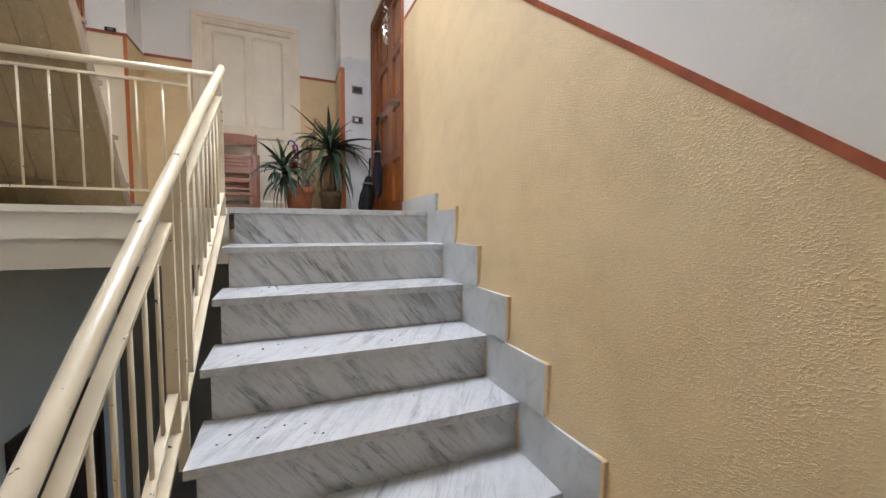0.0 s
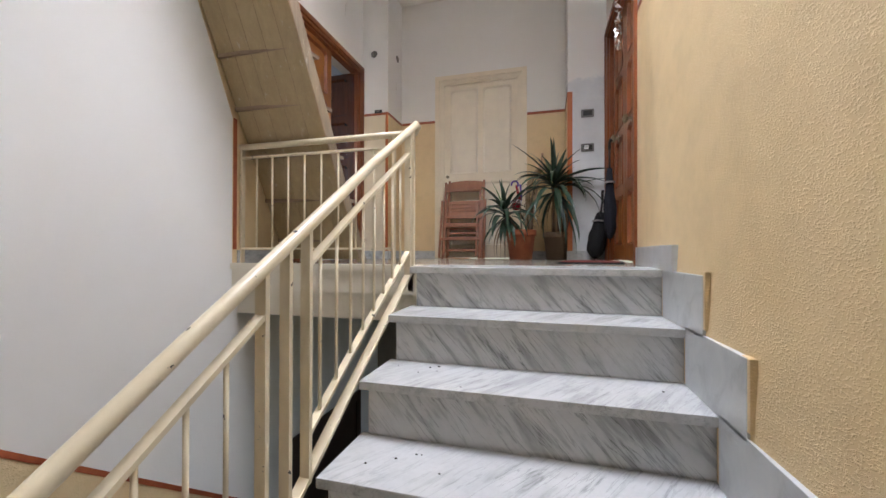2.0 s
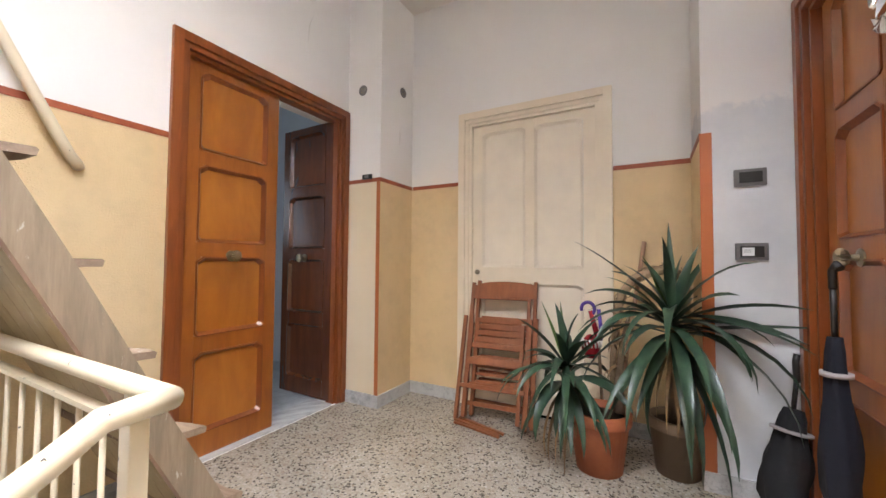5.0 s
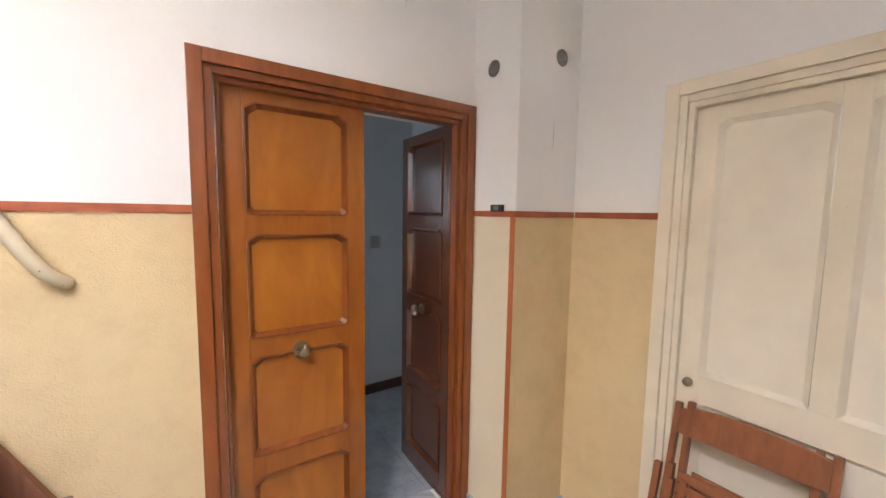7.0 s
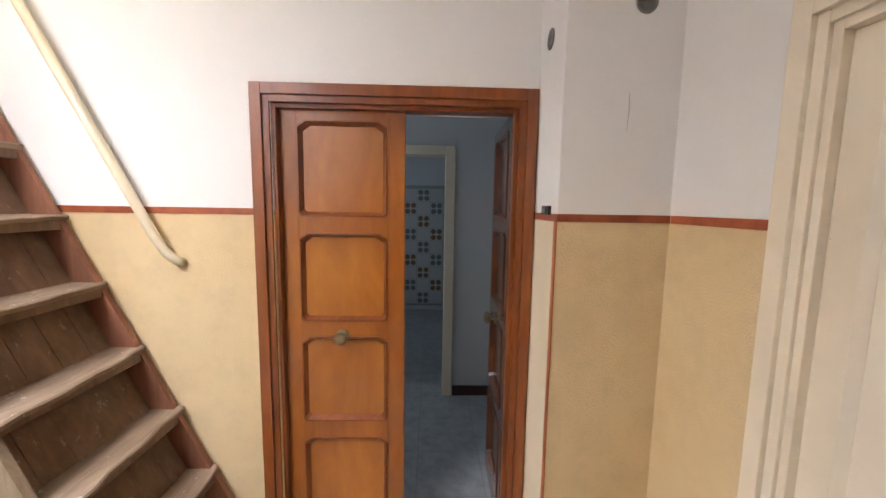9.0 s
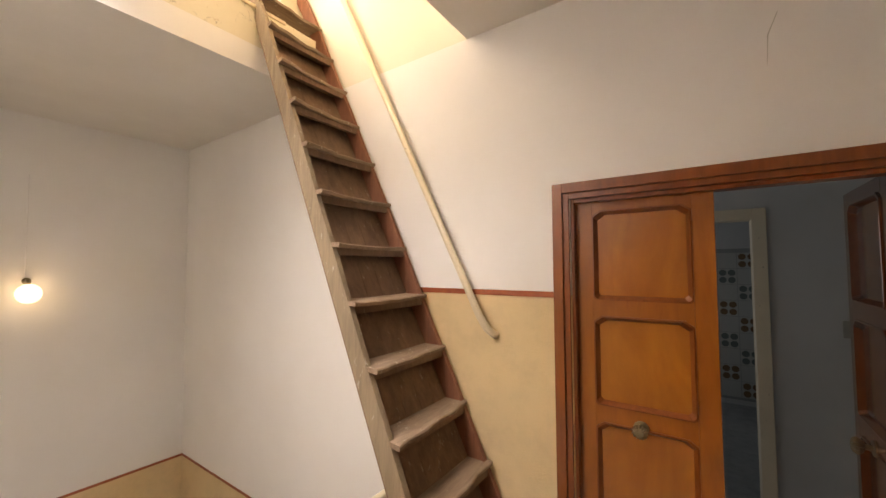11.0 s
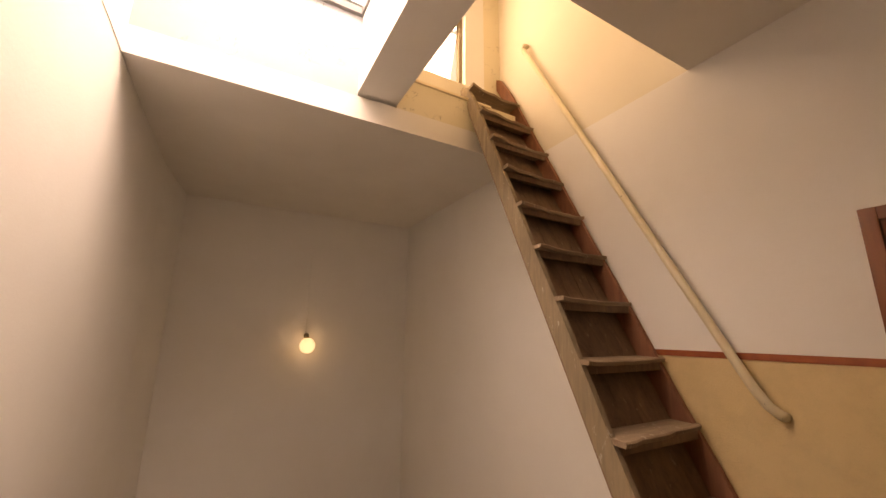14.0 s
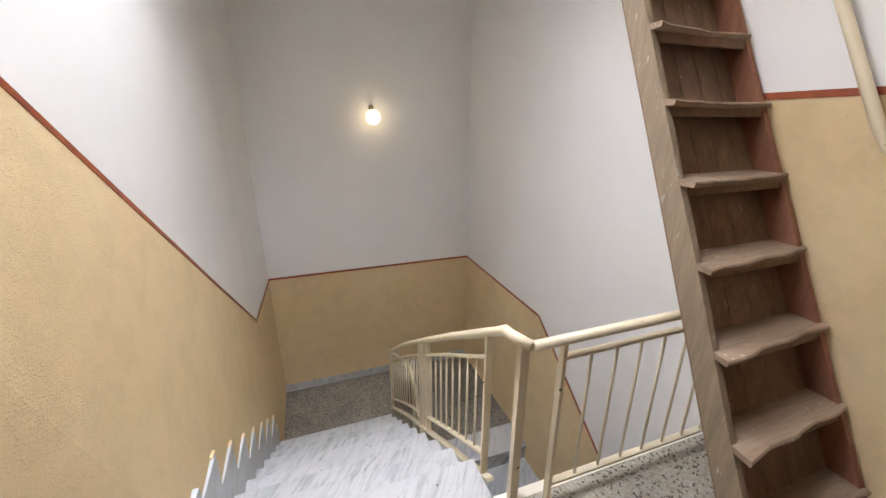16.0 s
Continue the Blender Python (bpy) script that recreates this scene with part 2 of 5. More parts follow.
def patchy():
    """White paint above, bare grey filler below an uneven edge at about 1.75 m."""
    m = mat("bare_grey_plaster", (0.6, 0.6, 0.58), 0.8)
    v = coords(m)
    sep = nd(m, "ShaderNodeSeparateXYZ")
    wire(m, v, sep.inputs[0])
    wob = nd(m, "ShaderNodeMath")
    wob.operation = "MULTIPLY_ADD"
    wire(m, noise_tex(m, v, 5, 5, 0.6), wob.inputs[0])
    wob.inputs[1].default_value = 0.35
    wire(m, sep.outputs[2], wob.inputs[2])
    half = nd(m, "ShaderNodeMath")
    half.operation = "MULTIPLY"
    half.inputs[1].default_value = 0.25
    wire(m, wob.outputs[0], half.inputs[0])
    edge = ramp(m, half.outputs[0], [(0.476, grey(0)), (0.484, grey(1))])
    filler = ramp(m, noise_tex(m, v, 4, 5), [(0.3, (0.60, 0.615, 0.625)), (0.7, (0.76, 0.765, 0.76))])
    return finish(m, mix(m, edge, filler, (0.84, 0.82, 0.785)), noise_tex(m, v, 30, 4), 0.2, 0.002)


M_PATCH = patchy()


def hall_floor():
    m = mat("grey_blue_floor_tiles", (0.35, 0.38, 0.40), 0.3)
    b = nd(m, "ShaderNodeTexBrick", Scale=1.0, Mortar_Size=0.003, Brick_Width=0.4, Row_Height=0.4, Color1=(0.34, 0.36, 0.38, 1), Color2=(0.38, 0.40, 0.41, 1), Mortar=(0.28, 0.29, 0.31, 1))
    b.offset = 0.0
    wire(m, coords(m), b.inputs["Vector"])
    n = ramp(m, noise_tex(m, coords(m), 9, 5, 0.7), [(0.35, grey(0.72)), (0.6, grey(1))])
    return finish(m, mix(m, 1.0, b.outputs["Color"], n, "MULTIPLY"))


M_HALLFLOOR = hall_floor()

# ---- building blocks ----
def box(bm, x0, x1, y0, y1, z0, z1, mi=0, bevel=0.0):
    r = bmesh.ops.create_cube(bm, size=1.0)
    vs = r["verts"]
    for v in vs:
        v.co = Vector(((x0 + x1) / 2 + v.co.x * (x1 - x0), (y0 + y1) / 2 + v.co.y * (y1 - y0), (z0 + z1) / 2 + v.co.z * (z1 - z0)))
    fs = {f for v in vs for f in v.link_faces}
    for f in fs:
        f.material_index = mi
    if bevel:
        bmesh.ops.bevel(bm, geom=list({e for f in fs for e in f.edges}), offset=bevel, segments=2, affect="EDGES", profile=0.7)
    return vs


def prism(bm, axis, at, depth, pts, mi=0):
    """A polygon pts in the plane axis = at, made thick by depth."""
    def place(u, v, w):
        return (w, u, v) if axis == "x" else (u, w, v) if axis == "y" else (u, v, w)
    a = [bm.verts.new(place(u, v, at)) for u, v in pts]
    b = [bm.verts.new(place(u, v, at + depth)) for u, v in pts]
    made = [bm.faces.new(a), bm.faces.new(b[::-1])]
    for i in range(len(pts)):
        j = (i + 1) % len(pts)
        made.append(bm.faces.new((a[i], b[i], b[j], a[j])))
    for f in made:
        f.material_index = mi
    return made


def rod(bm, a, b, r, sides=10, r2=None, caps=True, mi=0):
    a, b = Vector(a), Vector(b)
    r2 = r if r2 is None else r2
    q = (b - a).to_track_quat("Z", "Y")
    rings = []
    for p, rr in ((a, r), (b, r2)):
        rings.append([bm.verts.new(p + q @ Vector((rr * math.cos(2 * math.pi * i / sides), rr * math.sin(2 * math.pi * i / sides), 0))) for i in range(sides)])
    for i in range(sides):
        f = bm.faces.new((rings[0][i], rings[0][(i + 1) % sides], rings[1][(i + 1) % sides], rings[1][i]))
        f.smooth, f.material_index = True, mi
    if caps:
        for ring in (rings[0][::-1], rings[1]):
            bm.faces.new(ring).material_index = mi


def tube(bm, pts, r, sides=10, mi=0):
    """A round tube along pts, mitred at the bends; r may be a list."""
    pts = [Vector(p) for p in pts]
    rs = r if isinstance(r, (list, tuple)) else [r] * len(pts)
    rings, up = [], None
    for i, p in enumerate(pts):
        d = (pts[min(i + 1, len(pts) - 1)] - pts[max(i - 1, 0)]).normalized()
        if up is None:
            up = Vector((0, 0, 1)) if abs(d.z) < 0.9 else Vector((1, 0, 0))
        side = d.cross(up).normalized()
        up = side.cross(d).normalized()
        rings.append([bm.verts.new(p + rs[i] * (math.cos(2 * math.pi * k / sides) * side + math.sin(2 * math.pi * k / sides) * up)) for k in range(sides)])
    for a, b in zip(rings, rings[1:]):
        for k in range(sides):
            f = bm.faces.new((a[k], a[(k + 1) % sides], b[(k + 1) % sides], b[k]))
            f.smooth, f.material_index = True, mi
    for ring in (rings[0][::-1], rings[-1]):
        bm.faces.new(ring).material_index = mi


def lathe(bm, profile, centre=(0, 0, 0), sides=20, mi=0, axis="z"):
    rings = []
    for r, h in profile:
        ring = []
        for i in range(sides):
            c, s = r * math.cos(2 * math.pi * i / sides), r * math.sin(2 * math.pi * i / sides)
            p = (c, s, h) if axis == "z" else (h, c, s) if axis == "x" else (s, h, c)
            ring.append(bm.verts.new(Vector(centre) + Vector(p)))
        rings.append(ring)
    for a, b in zip(rings, rings[1:]):
        for i in range(sides):
            f = bm.faces.new((a[i], a[(i + 1) % sides], b[(i + 1) % sides], b[i]))
            f.smooth, f.material_index = True, mi
    return rings


def mesh_object(name, bm, mats, parent=None, label="", world_space=True):
    bmesh.ops.recalc_face_normals(bm, faces=bm.faces)
    if parent is not None and world_space:
        top, off = parent, Vector()
        while top is not None:
            off += top.location
            top = top.parent
        bmesh.ops.translate(bm, verts=bm.verts, vec=-off)
    me = bpy.data.meshes.new(name)
    bm.to_mesh(me)
    bm.free()
    for m in (mats if isinstance(mats, (list, tuple)) else [mats]):
        me.materials.append(m)
    ob = new(name, me)
    if parent is not None:
        ob.parent = parent
    if label:
        tagged(ob, label)
    return ob


def part(name, bm, mats, parent, label="", local=False):
    return mesh_object(name, bm, mats, parent, label, not local)


def structure(name, bm, mats, label, category="wall"):
    return tagged(mesh_object(name, bm, mats), label, category, "", "structure")


def thing(name, base, label, category, group=""):
    ob = new(name)
    ob.location = base
    return tagged(ob, label, category, group)


B = bmesh.new

# ---- walls ----
def west_wall():
    bm = B()
    def P(mi, *pts):
        prism(bm, "x", WEST, -0.2, pts, mi)
    low = lambda y: -0.235 - 0.785 * (y - 1.052)
    P(0, (SOUTH, -0.235), (1.052, -0.235), (EDGE, low(EDGE)), (EDGE, 0.95), (2.42, DADO), (2.42, CEIL), (SOUTH, CEIL))
    P(1, (SOUTH, -4.2), (NORTH, -4.2), (NORTH, low(NORTH)), (1.052, -0.235), (SOUTH, -0.235))
    P(0, (EDGE, low(EDGE)), (NORTH, low(NORTH)), (NORTH, 0), (EDGE, 0))
    P(1, (EDGE, 0), (3.40, 0), (3.40, DADO), (2.42, DADO), (EDGE, 0.95))
    P(0, (2.42, DADO), (3.40, DADO), (3.40, CEIL), (2.42, CEIL))
    P(0, (3.40, 2.05), (4.44, 2.05), (4.44, CEIL), (3.40, CEIL))
    P(0, (4.44, 0), (NORTH, 0), (NORTH, CEIL), (4.44, CEIL))
    P(2, (0.9, CEIL), (OPEN_N + 0.2, CEIL), (OPEN_N + 0.2, 5.4), (0.9, 5.4))
    structure("wall_west", bm, [M_WHITE, M_YELLOW, M_PALE2], "white plaster wall with a yellow textured dado")
    bm = B()
    def line(pts, w=0.028):
        for (a, b), (c, d) in zip(pts, pts[1:]):
            n = Vector((-(d - b), c - a)).normalized() * w / 2
            prism(bm, "x", WEST + 0.003, -0.002, [(a - n.x, b - n.y), (c - n.x, d - n.y), (c + n.x, d + n.y), (a + n.x, b + n.y)])
    line([(SOUTH, -0.235), (1.052, -0.235), (NORTH, low(NORTH))], 0.024)
    line([(2.43, DADO), (3.322, DADO)])
    line([(EDGE + 0.02, 0.09), (EDGE + 0.02, 0.95)], 0.03)
    structure("trim", bm, M_LINE, "thin red-brown painted line along the top of the dado", "painted line")


def cracked(name, base, dark, amount):
    m = mat(name, base, 0.75)
    v = coords(m)
    col = ramp(m, noise_tex(m, v, 1.7, 5, 0.6), [(0.3, dark), (0.7, base)])
    line = ramp(m, noise_tex(m, v, 2.1, 6, 0.62, 1.3), [(0.4965, grey(0)), (0.50, grey(1)), (0.5035, grey(0))])
    where = ramp(m, noise_tex(m, coords(m, (1, 1, 2)), 1.9, 2), [(amount, grey(0)), (amount + 0.04, grey(1))])
    crack = mix(m, 1.0, line, where, "MULTIPLY")
    flake = ramp(m, noise_tex(m, v, 17, 5, 0.7), [(amount + 0.19, grey(0)), (amount + 0.20, grey(0.6))])
    col = mix(m, crack, col, (0.22, 0.18, 0.13))
    col = mix(m, flake, col, (0.50, 0.38, 0.22))
    return finish(m, col, noise_tex(m, v, 30, 3), 0.25, 0.003)


# shaft plaster is white; its colour is greyed to offset the strong skylight
M_SHAFT = cracked("cracked_white_plaster_dimmed", (0.46, 0.47, 0.49), (0.38, 0.39, 0.41), 0.50)
M_HATCH = cracked("flaking_cream_plaster", (0.80, 0.73, 0.58), (0.74, 0.66, 0.50), 0.46)
M_FASCIA = plaster("cream_slab_paint", (0.86, 0.80, 0.68), (0.80, 0.73, 0.60), 20, 0.15)
M_PALE2 = plaster("warm_white_paint", (0.82, 0.76, 0.64), (0.78, 0.71, 0.58), 50, 0.2)
west_wall()


def east_wall():
    """Stair wall: upright at the skirting, leaning slightly outward up to the top of the dado."""
    ys = [SOUTH, -0.02, 1.0, 2.49, 3.05, 3.29]
    foot = [(EAST, -1.8), (EAST, -1.7), (EAST, -0.95), (EAST, 0.05), (1.226, 0.05), (1.248, 0.05)]
    line = [(1.174, -0.239), (1.255, -0.38), (1.270, 0.432), (1.262, 1.597), (1.254, 1.597), (1.250, 1.597)]
    bm = B()
    rows = []
    for y, (fx, fz), (lx, lz) in zip(ys, foot, line):
        rows.append([bm.verts.new(c) for c in ((fx, y, -4.2), (fx, y, fz), (lx, y, lz), (lx, y, CEIL), (1.6, y, CEIL), (1.6, y, -4.2))])
    for a, b in zip(rows, rows[1:]):
        for k in range(6):
            bm.faces.new((a[k], b[k], b[(k + 1) % 6], a[(k + 1) % 6])).material_index = 1 if k < 2 else 0
    bm.faces.new(rows[0])
    bm.faces.new(rows[-1])
    prism(bm, "x", 1.262, 0.3, [(OPEN_S - 0.2, CEIL), (OPEN_N + 0.2, CEIL), (OPEN_N + 0.2, ROOF), (OPEN_S - 0.2, ROOF)], 0)
    structure("wall_east", bm, [M_WHITE, M_YELLOW], "white plaster wall with a yellow textured dado")
    bm = B()
    h = 0.014
    rows = [[bm.verts.new((lx - d, y, lz + e)) for d, e in ((0.003, -h), (0.003, h), (-0.01, h), (-0.01, -h))] for y, (lx, lz) in zip(ys, line)]
    for a, b in zip(rows, rows[1:]):
        for k in range(4):
            bm.faces.new((a[k], b[k], b[(k + 1) % 4], a[(k + 1) % 4]))
    structure("trim", bm, M_LINE, "thin red-brown painted line along the top of the dado", "painted line")
    bm = B()
    for y0, y1, z0, z1 in ((3.29, 3.33, 0, CEIL), (4.43, NORTH, 0, CEIL), (3.33, 4.43, 2.05, CEIL)):
        box(bm, EAST_DOOR, EAST_DOOR + 0.22, y0, y1, z0, z1)
    structure("wall_door_side", bm, M_WHITE, "white plaster wall round the wooden door")


east_wall()


def south_wall():
    bm = B()
    prism(bm, "y", SOUTH, -0.2, [(WEST - 0.2, -4.2), (EAST + 0.3, -4.2), (EAST + 0.3, -0.23), (WEST - 0.2, -0.24)], 1)
    prism(bm, "y", SOUTH, -0.2, [(WEST - 0.2, -0.24), (EAST + 0.3, -0.23), (EAST + 0.3, CEIL), (WEST - 0.2, CEIL)], 0)
    structure("wall_south", bm, [M_WHITE, M_YELLOW], "white plaster wall with a yellow dado over the half landing")
    bm = B()
    prism(bm, "y", SOUTH + 0.003, -0.002, [(WEST, -0.252), (EAST, -0.242), (EAST, -0.218), (WEST, -0.228)])
    structure("trim", bm, M_LINE, "thin red-brown painted line along the top of the dado", "painted line")


south_wall()


def north_wall():
    bm = B()
    def P(mi, *pts):
        prism(bm, "y", NORTH, 0.2, pts, mi)
    P(0, (WEST - 0.2, DADO), (-0.50, DADO), (-0.50, 2.06), (0.45, 2.06), (0.45, DADO), (EAST_DOOR + 0.2, DADO), (EAST_DOOR + 0.2, CEIL), (WEST - 0.2, CEIL))
    P(1, (WEST - 0.2, 0), (-0.50, 0), (-0.50, DADO), (WEST - 0.2, DADO))
    P(1, (0.45, 0), (EAST_DOOR + 0.2, 0), (EAST_DOOR + 0.2, DADO), (0.45, DADO))
    structure("wall_north", bm, [M_WHITE, M_YELLOW], "white plaster wall with a yellow dado round the cream door")
    bm = B()
    for a, b in ((-0.965, -0.55), (0.50, 0.903)):
        box(bm, a, b, NORTH - 0.003, NORTH - 0.001, DADO - 0.014, DADO + 0.014)
    structure("trim", bm, M_LINE, "thin red-brown painted line along the top of the dado", "painted line")


north_wall()


def pillars():
    bm = B()
    box(bm, WEST, -0.975, 4.517, NORTH, DADO, CEIL, 0)
    box(bm, WEST, -0.975, 4.517, NORTH, 0, DADO, 1)
    bm.faces.ensure_lookup_table()
    for f in bm.faces:
        if f.material_index == 1 and f.calc_center_median().x > -0.98:
            f.material_index = 2
    structure("wall_pillar_door_side", bm, [M_WHITE, M_PALE, M_YELLOW], "square plastered pillar with a cream dado beside the open door", "pillar")
    bm = B()
    box(bm, -1.28, -0.973, 4.5145, 4.516, DADO - 0.014, DADO + 0.014)
    box(bm, -0.9745, -0.972, 4.516, NORTH, DADO - 0.014, DADO + 0.014)
    structure("trim", bm, M_LINE, "thin red-brown painted line round the pillar", "painted line")
    bm = B()
    box(bm, -1.003, -0.9725, 4.5135, 4.516, 0.085, DADO - 0.014)
    structure("trim", bm, M_STRIP, "orange-brown painted edge strip of the pillar", "painted line")
    bm = B()
    box(bm, 0.905, EAST_DOOR, 4.50, NORTH, 0, CEIL, 0)
    box(bm, 0.901, 0.905, 4.50, NORTH, 0, DADO, 1)
    structure("wall_pillar_switch_side", bm, [M_PATCH, M_YELLOW], "plastered pillar, bare and patchy grey below, behind the plants", "pillar")
    bm = B()
    box(bm, 0.898, 0.945, 4.4965, 4.4995, 0.06, DADO + 0.02)
    structure("trim", bm, M_STRIP, "orange-brown painted edge strip of the pillar", "painted line")
    bm = B()
    prism(bm, "x", 0.897, 0.004, [(4.50, DADO - 0.0), (NORTH, DADO - 0.0), (NORTH, DADO + 0.025), (4.50, DADO + 0.025)])
    structure("trim", bm, M_LINE, "thin red-brown painted line on the side of the pillar", "painted line")


pillars()


def ceilings():
    bm = B()
    box(bm, WEST - 0.2, EAST + 0.3, SOUTH - 0.2, OPEN_S, CEIL, CEIL + 0.16)
    structure("ceiling", bm, M_CEIL, "plain plastered ceiling over the half landing", "ceiling")
    bm = B()
    box(bm, WEST - 0.2, EAST_DOOR + 0.3, OPEN_N, NORTH + 0.2, CEIL, CEIL + 0.16)
    structure("ceiling", bm, M_CEIL, "plain plastered ceiling over the upper landing", "ceiling")
    # beam between the skylight and the hatch
    bm = B()
    box(bm, -0.19, 0.085, OPEN_S - 0.6, OPEN_N + 0.001, 3.20, 5.4)
    structure("beam", bm, M_WHITE, "white plastered beam across the opening in the ceiling", "beam")
    # shaft of the skylight
    bm = B()
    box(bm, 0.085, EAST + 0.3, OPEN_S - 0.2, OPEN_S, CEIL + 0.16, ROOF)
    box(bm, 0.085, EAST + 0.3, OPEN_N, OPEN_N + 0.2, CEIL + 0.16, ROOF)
    structure("wall_skylight_shaft", bm, M_SHAFT, "white plastered sides of the skylight shaft, cracked, colour dimmed against the glare", "wall")
    # turret of the roof hatch
    bm = B()
    box(bm, WEST - 0.2, -0.19, OPEN_S - 0.35, OPEN_S, CEIL + 0.16, 3.44, 0)
    box(bm, WEST, -1.10, 1.18, 1.30, 3.44, 5.4, 0)
    box(bm, -1.10, -0.19, 1.18, 1.30, 5.1, 5.4, 0)
    box(bm, WEST - 0.2, -0.19, OPEN_N, OPEN_N + 0.2, CEIL + 0.16, 5.4, 0)
    structure("wall_roof_hatch", bm, M_HATCH, "cream plastered sides of the roof hatch, paint peeling", "wall")
    bm = B()
    box(bm, WEST - 0.2, 0.085, 0.9, OPEN_N + 0.2, 5.4, 5.5)
    structure("ceiling", bm, M_CEIL, "ceiling of the roof hatch", "ceiling")


ceilings()


def skylight():
    bm = B()
    box(bm, 0.06, EAST + 0.1, OPEN_S - 0.02, OPEN_S + 0.03, ROOF, ROOF + 0.05)
    box(bm, 0.06, EAST + 0.1, OPEN_N - 0.03, OPEN_N + 0.02, ROOF, ROOF + 0.05)
    for x in (0.06, EAST + 0.05):
        box(bm, x, x + 0.04, OPEN_S + 0.03, OPEN_N - 0.03, ROOF, ROOF + 0.05)
    w = structure("window_skylight", bm, M_GREYPLATE, "glazed roof light with dark metal bars and pale rafters", "skylight")
    for y, wide, high, nm, m in ((1.73, 0.055, 0.04, "rafter", M_BLUEWHITE), (1.925, 0.028, 0.03, "bar", M_GREYPLATE), (2.10, 0.055, 0.04, "rafter", M_BLUEWHITE),
                                 (2.30, 0.028, 0.03, "bar", M_GREYPLATE), (2.48, 0.055, 0.04, "rafter", M_BLUEWHITE), (2.67, 0.028, 0.03, "bar", M_GREYPLATE)):
        bm = B()
        box(bm, 0.10, EAST + 0.05, y, y + wide, ROOF + 0.006, ROOF + 0.006 + high, 0, 0.003)
        part(nm, bm, m, w, "pale blue-white painted rafter" if nm == "rafter" else "")
    bm = B()
    box(bm, 0.06, EAST + 0.1, OPEN_S, OPEN_N, ROOF + 0.055, ROOF + 0.061)
    p = part("pane", bm, M_GLASS, w, "clear glass pane")
    p.visible_shadow = False


M_BLUEWHITE = mat("pale_blue_white_paint", (0.74, 0.80, 0.86), 0.6)
M_GLASS = mat("clear_glass", (0.95, 0.97, 1.0), 0.02)
M_GLASS.node_tree.nodes["Principled BSDF"].inputs["Transmission Weight"].default_value = 1.0
skylight()

# ---- floors and stairs ----
def floors():
    bm = B()
    box(bm, WEST, EAST_DOOR + 0.02, NOSE + 0.34, NORTH, -0.12, 0.0, 0)
    box(bm, WEST, 0.03, EDGE + 0.03, NOSE + 0.34, -0.12, 0.0, 0)
    structure("floor", bm, M_TERRAZZO, "speckled terrazzo floor of the upper landing", "floor")
    bm = B()
    box(bm, WEST, 0.028, EDGE - 0.015, EDGE + 0.03, -0.035, 0.002)
    box(bm, WEST, 0.01, EDGE, EDGE + 0.03, -0.17, -0.035)
    box(bm, WEST, 0.04, EDGE + 0.05, NORTH, -0.33, -0.12)
    box(bm, 0.04, EAST_DOOR, NOSE + 0.10, NORTH, -0.33, -0.12)
    structure("floor_edge", bm, M_FASCIA, "cream painted edge and beam of the landing slab", "slab edge")
    bm = B()
    box(bm, WEST, EAST, SOUTH, 0.37, HALF - 0.14, HALF, 0)
    box(bm, WEST, -0.10, 0.37, 0.72, HALF - 0.14, HALF, 0)
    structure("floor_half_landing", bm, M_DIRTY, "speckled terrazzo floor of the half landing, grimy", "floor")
    bm = B()
    box(bm, WEST, EAST, SOUTH, NORTH, -3.80, -3.62)
    structure("floor_lower_landing", bm, M_TERRAZZO, "speckled terrazzo floor of the storey below", "floor")


floors()


def flights():
    # upper flight
    bm = B()
    pts = []
    for k in range(9):
        y, z = NOSE + 0.035 - TREAD * k, -RISER * k - 0.032
        pts += [(y, z), (y, z - RISER + 0.032)]
    pts += [(pts[-1][0] - 0.02, pts[-1][1]), (0.34, HALF - 0.14), (0.55, HALF - 0.14), (NOSE + 0.2, -0.33), (NOSE + 0.2, -0.032)]
    prism(bm, "x", FLIGHT_W + 0.045, EAST - FLIGHT_W - 0.045, pts)
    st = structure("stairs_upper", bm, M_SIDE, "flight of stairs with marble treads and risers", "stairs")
    for k in range(9):
        y, z = NOSE - TREAD * k, -RISER * k
        bm = B()
        box(bm, FLIGHT_W, EAST + 0.01, y, y + (0.34 if k == 0 else TREAD + 0.034), z - 0.032, z + (0.001 if k == 0 else 0), 0, 0.004)
        part("tread", bm, M_MARBLE, st, "worn white marble tread with grey veins")
        bm = B()
        box(bm, FLIGHT_W + 0.03, EAST - 0.001, y + 0.022, y + 0.036, z - RISER + 0.001, z - 0.033)
        part("riser", bm, M_RISER, st, "grey-veined marble riser")
    # lower flight
    bm = B()
    pts = []
    for k in range(9):
        y, z = 1.05 - 0.035 + TREAD * k, HALF - RISER * k - 0.032
        pts += [(y, z), (y, z - RISER + 0.032)]
    pts += [(3.6, -3.62), (2.9, -3.62), (0.95, HALF - 0.2), (0.72, HALF - 0.14), (0.72, HALF - 0.032)]
    prism(bm, "x", WEST, -0.14 - WEST, pts)
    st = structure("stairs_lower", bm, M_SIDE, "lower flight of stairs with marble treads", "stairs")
    for k in range(9):
        y, z = 1.05 + TREAD * k, HALF - RISER * k
        bm = B()
        box(bm, WEST + 0.001, -0.10, y - (0.34 if k == 0 else TREAD + 0.034), y, z - 0.032, z + (0.001 if k == 0 else 0), 0, 0.004)
        part("tread", bm, M_MARBLE, st, "worn white marble tread with grey veins")
        bm = B()
        box(bm, WEST + 0.002, -0.13, y - 0.036, y - 0.022, z - RISER + 0.001, z - 0.033)
        part("riser", bm, M_RISER, st, "grey-veined marble riser")


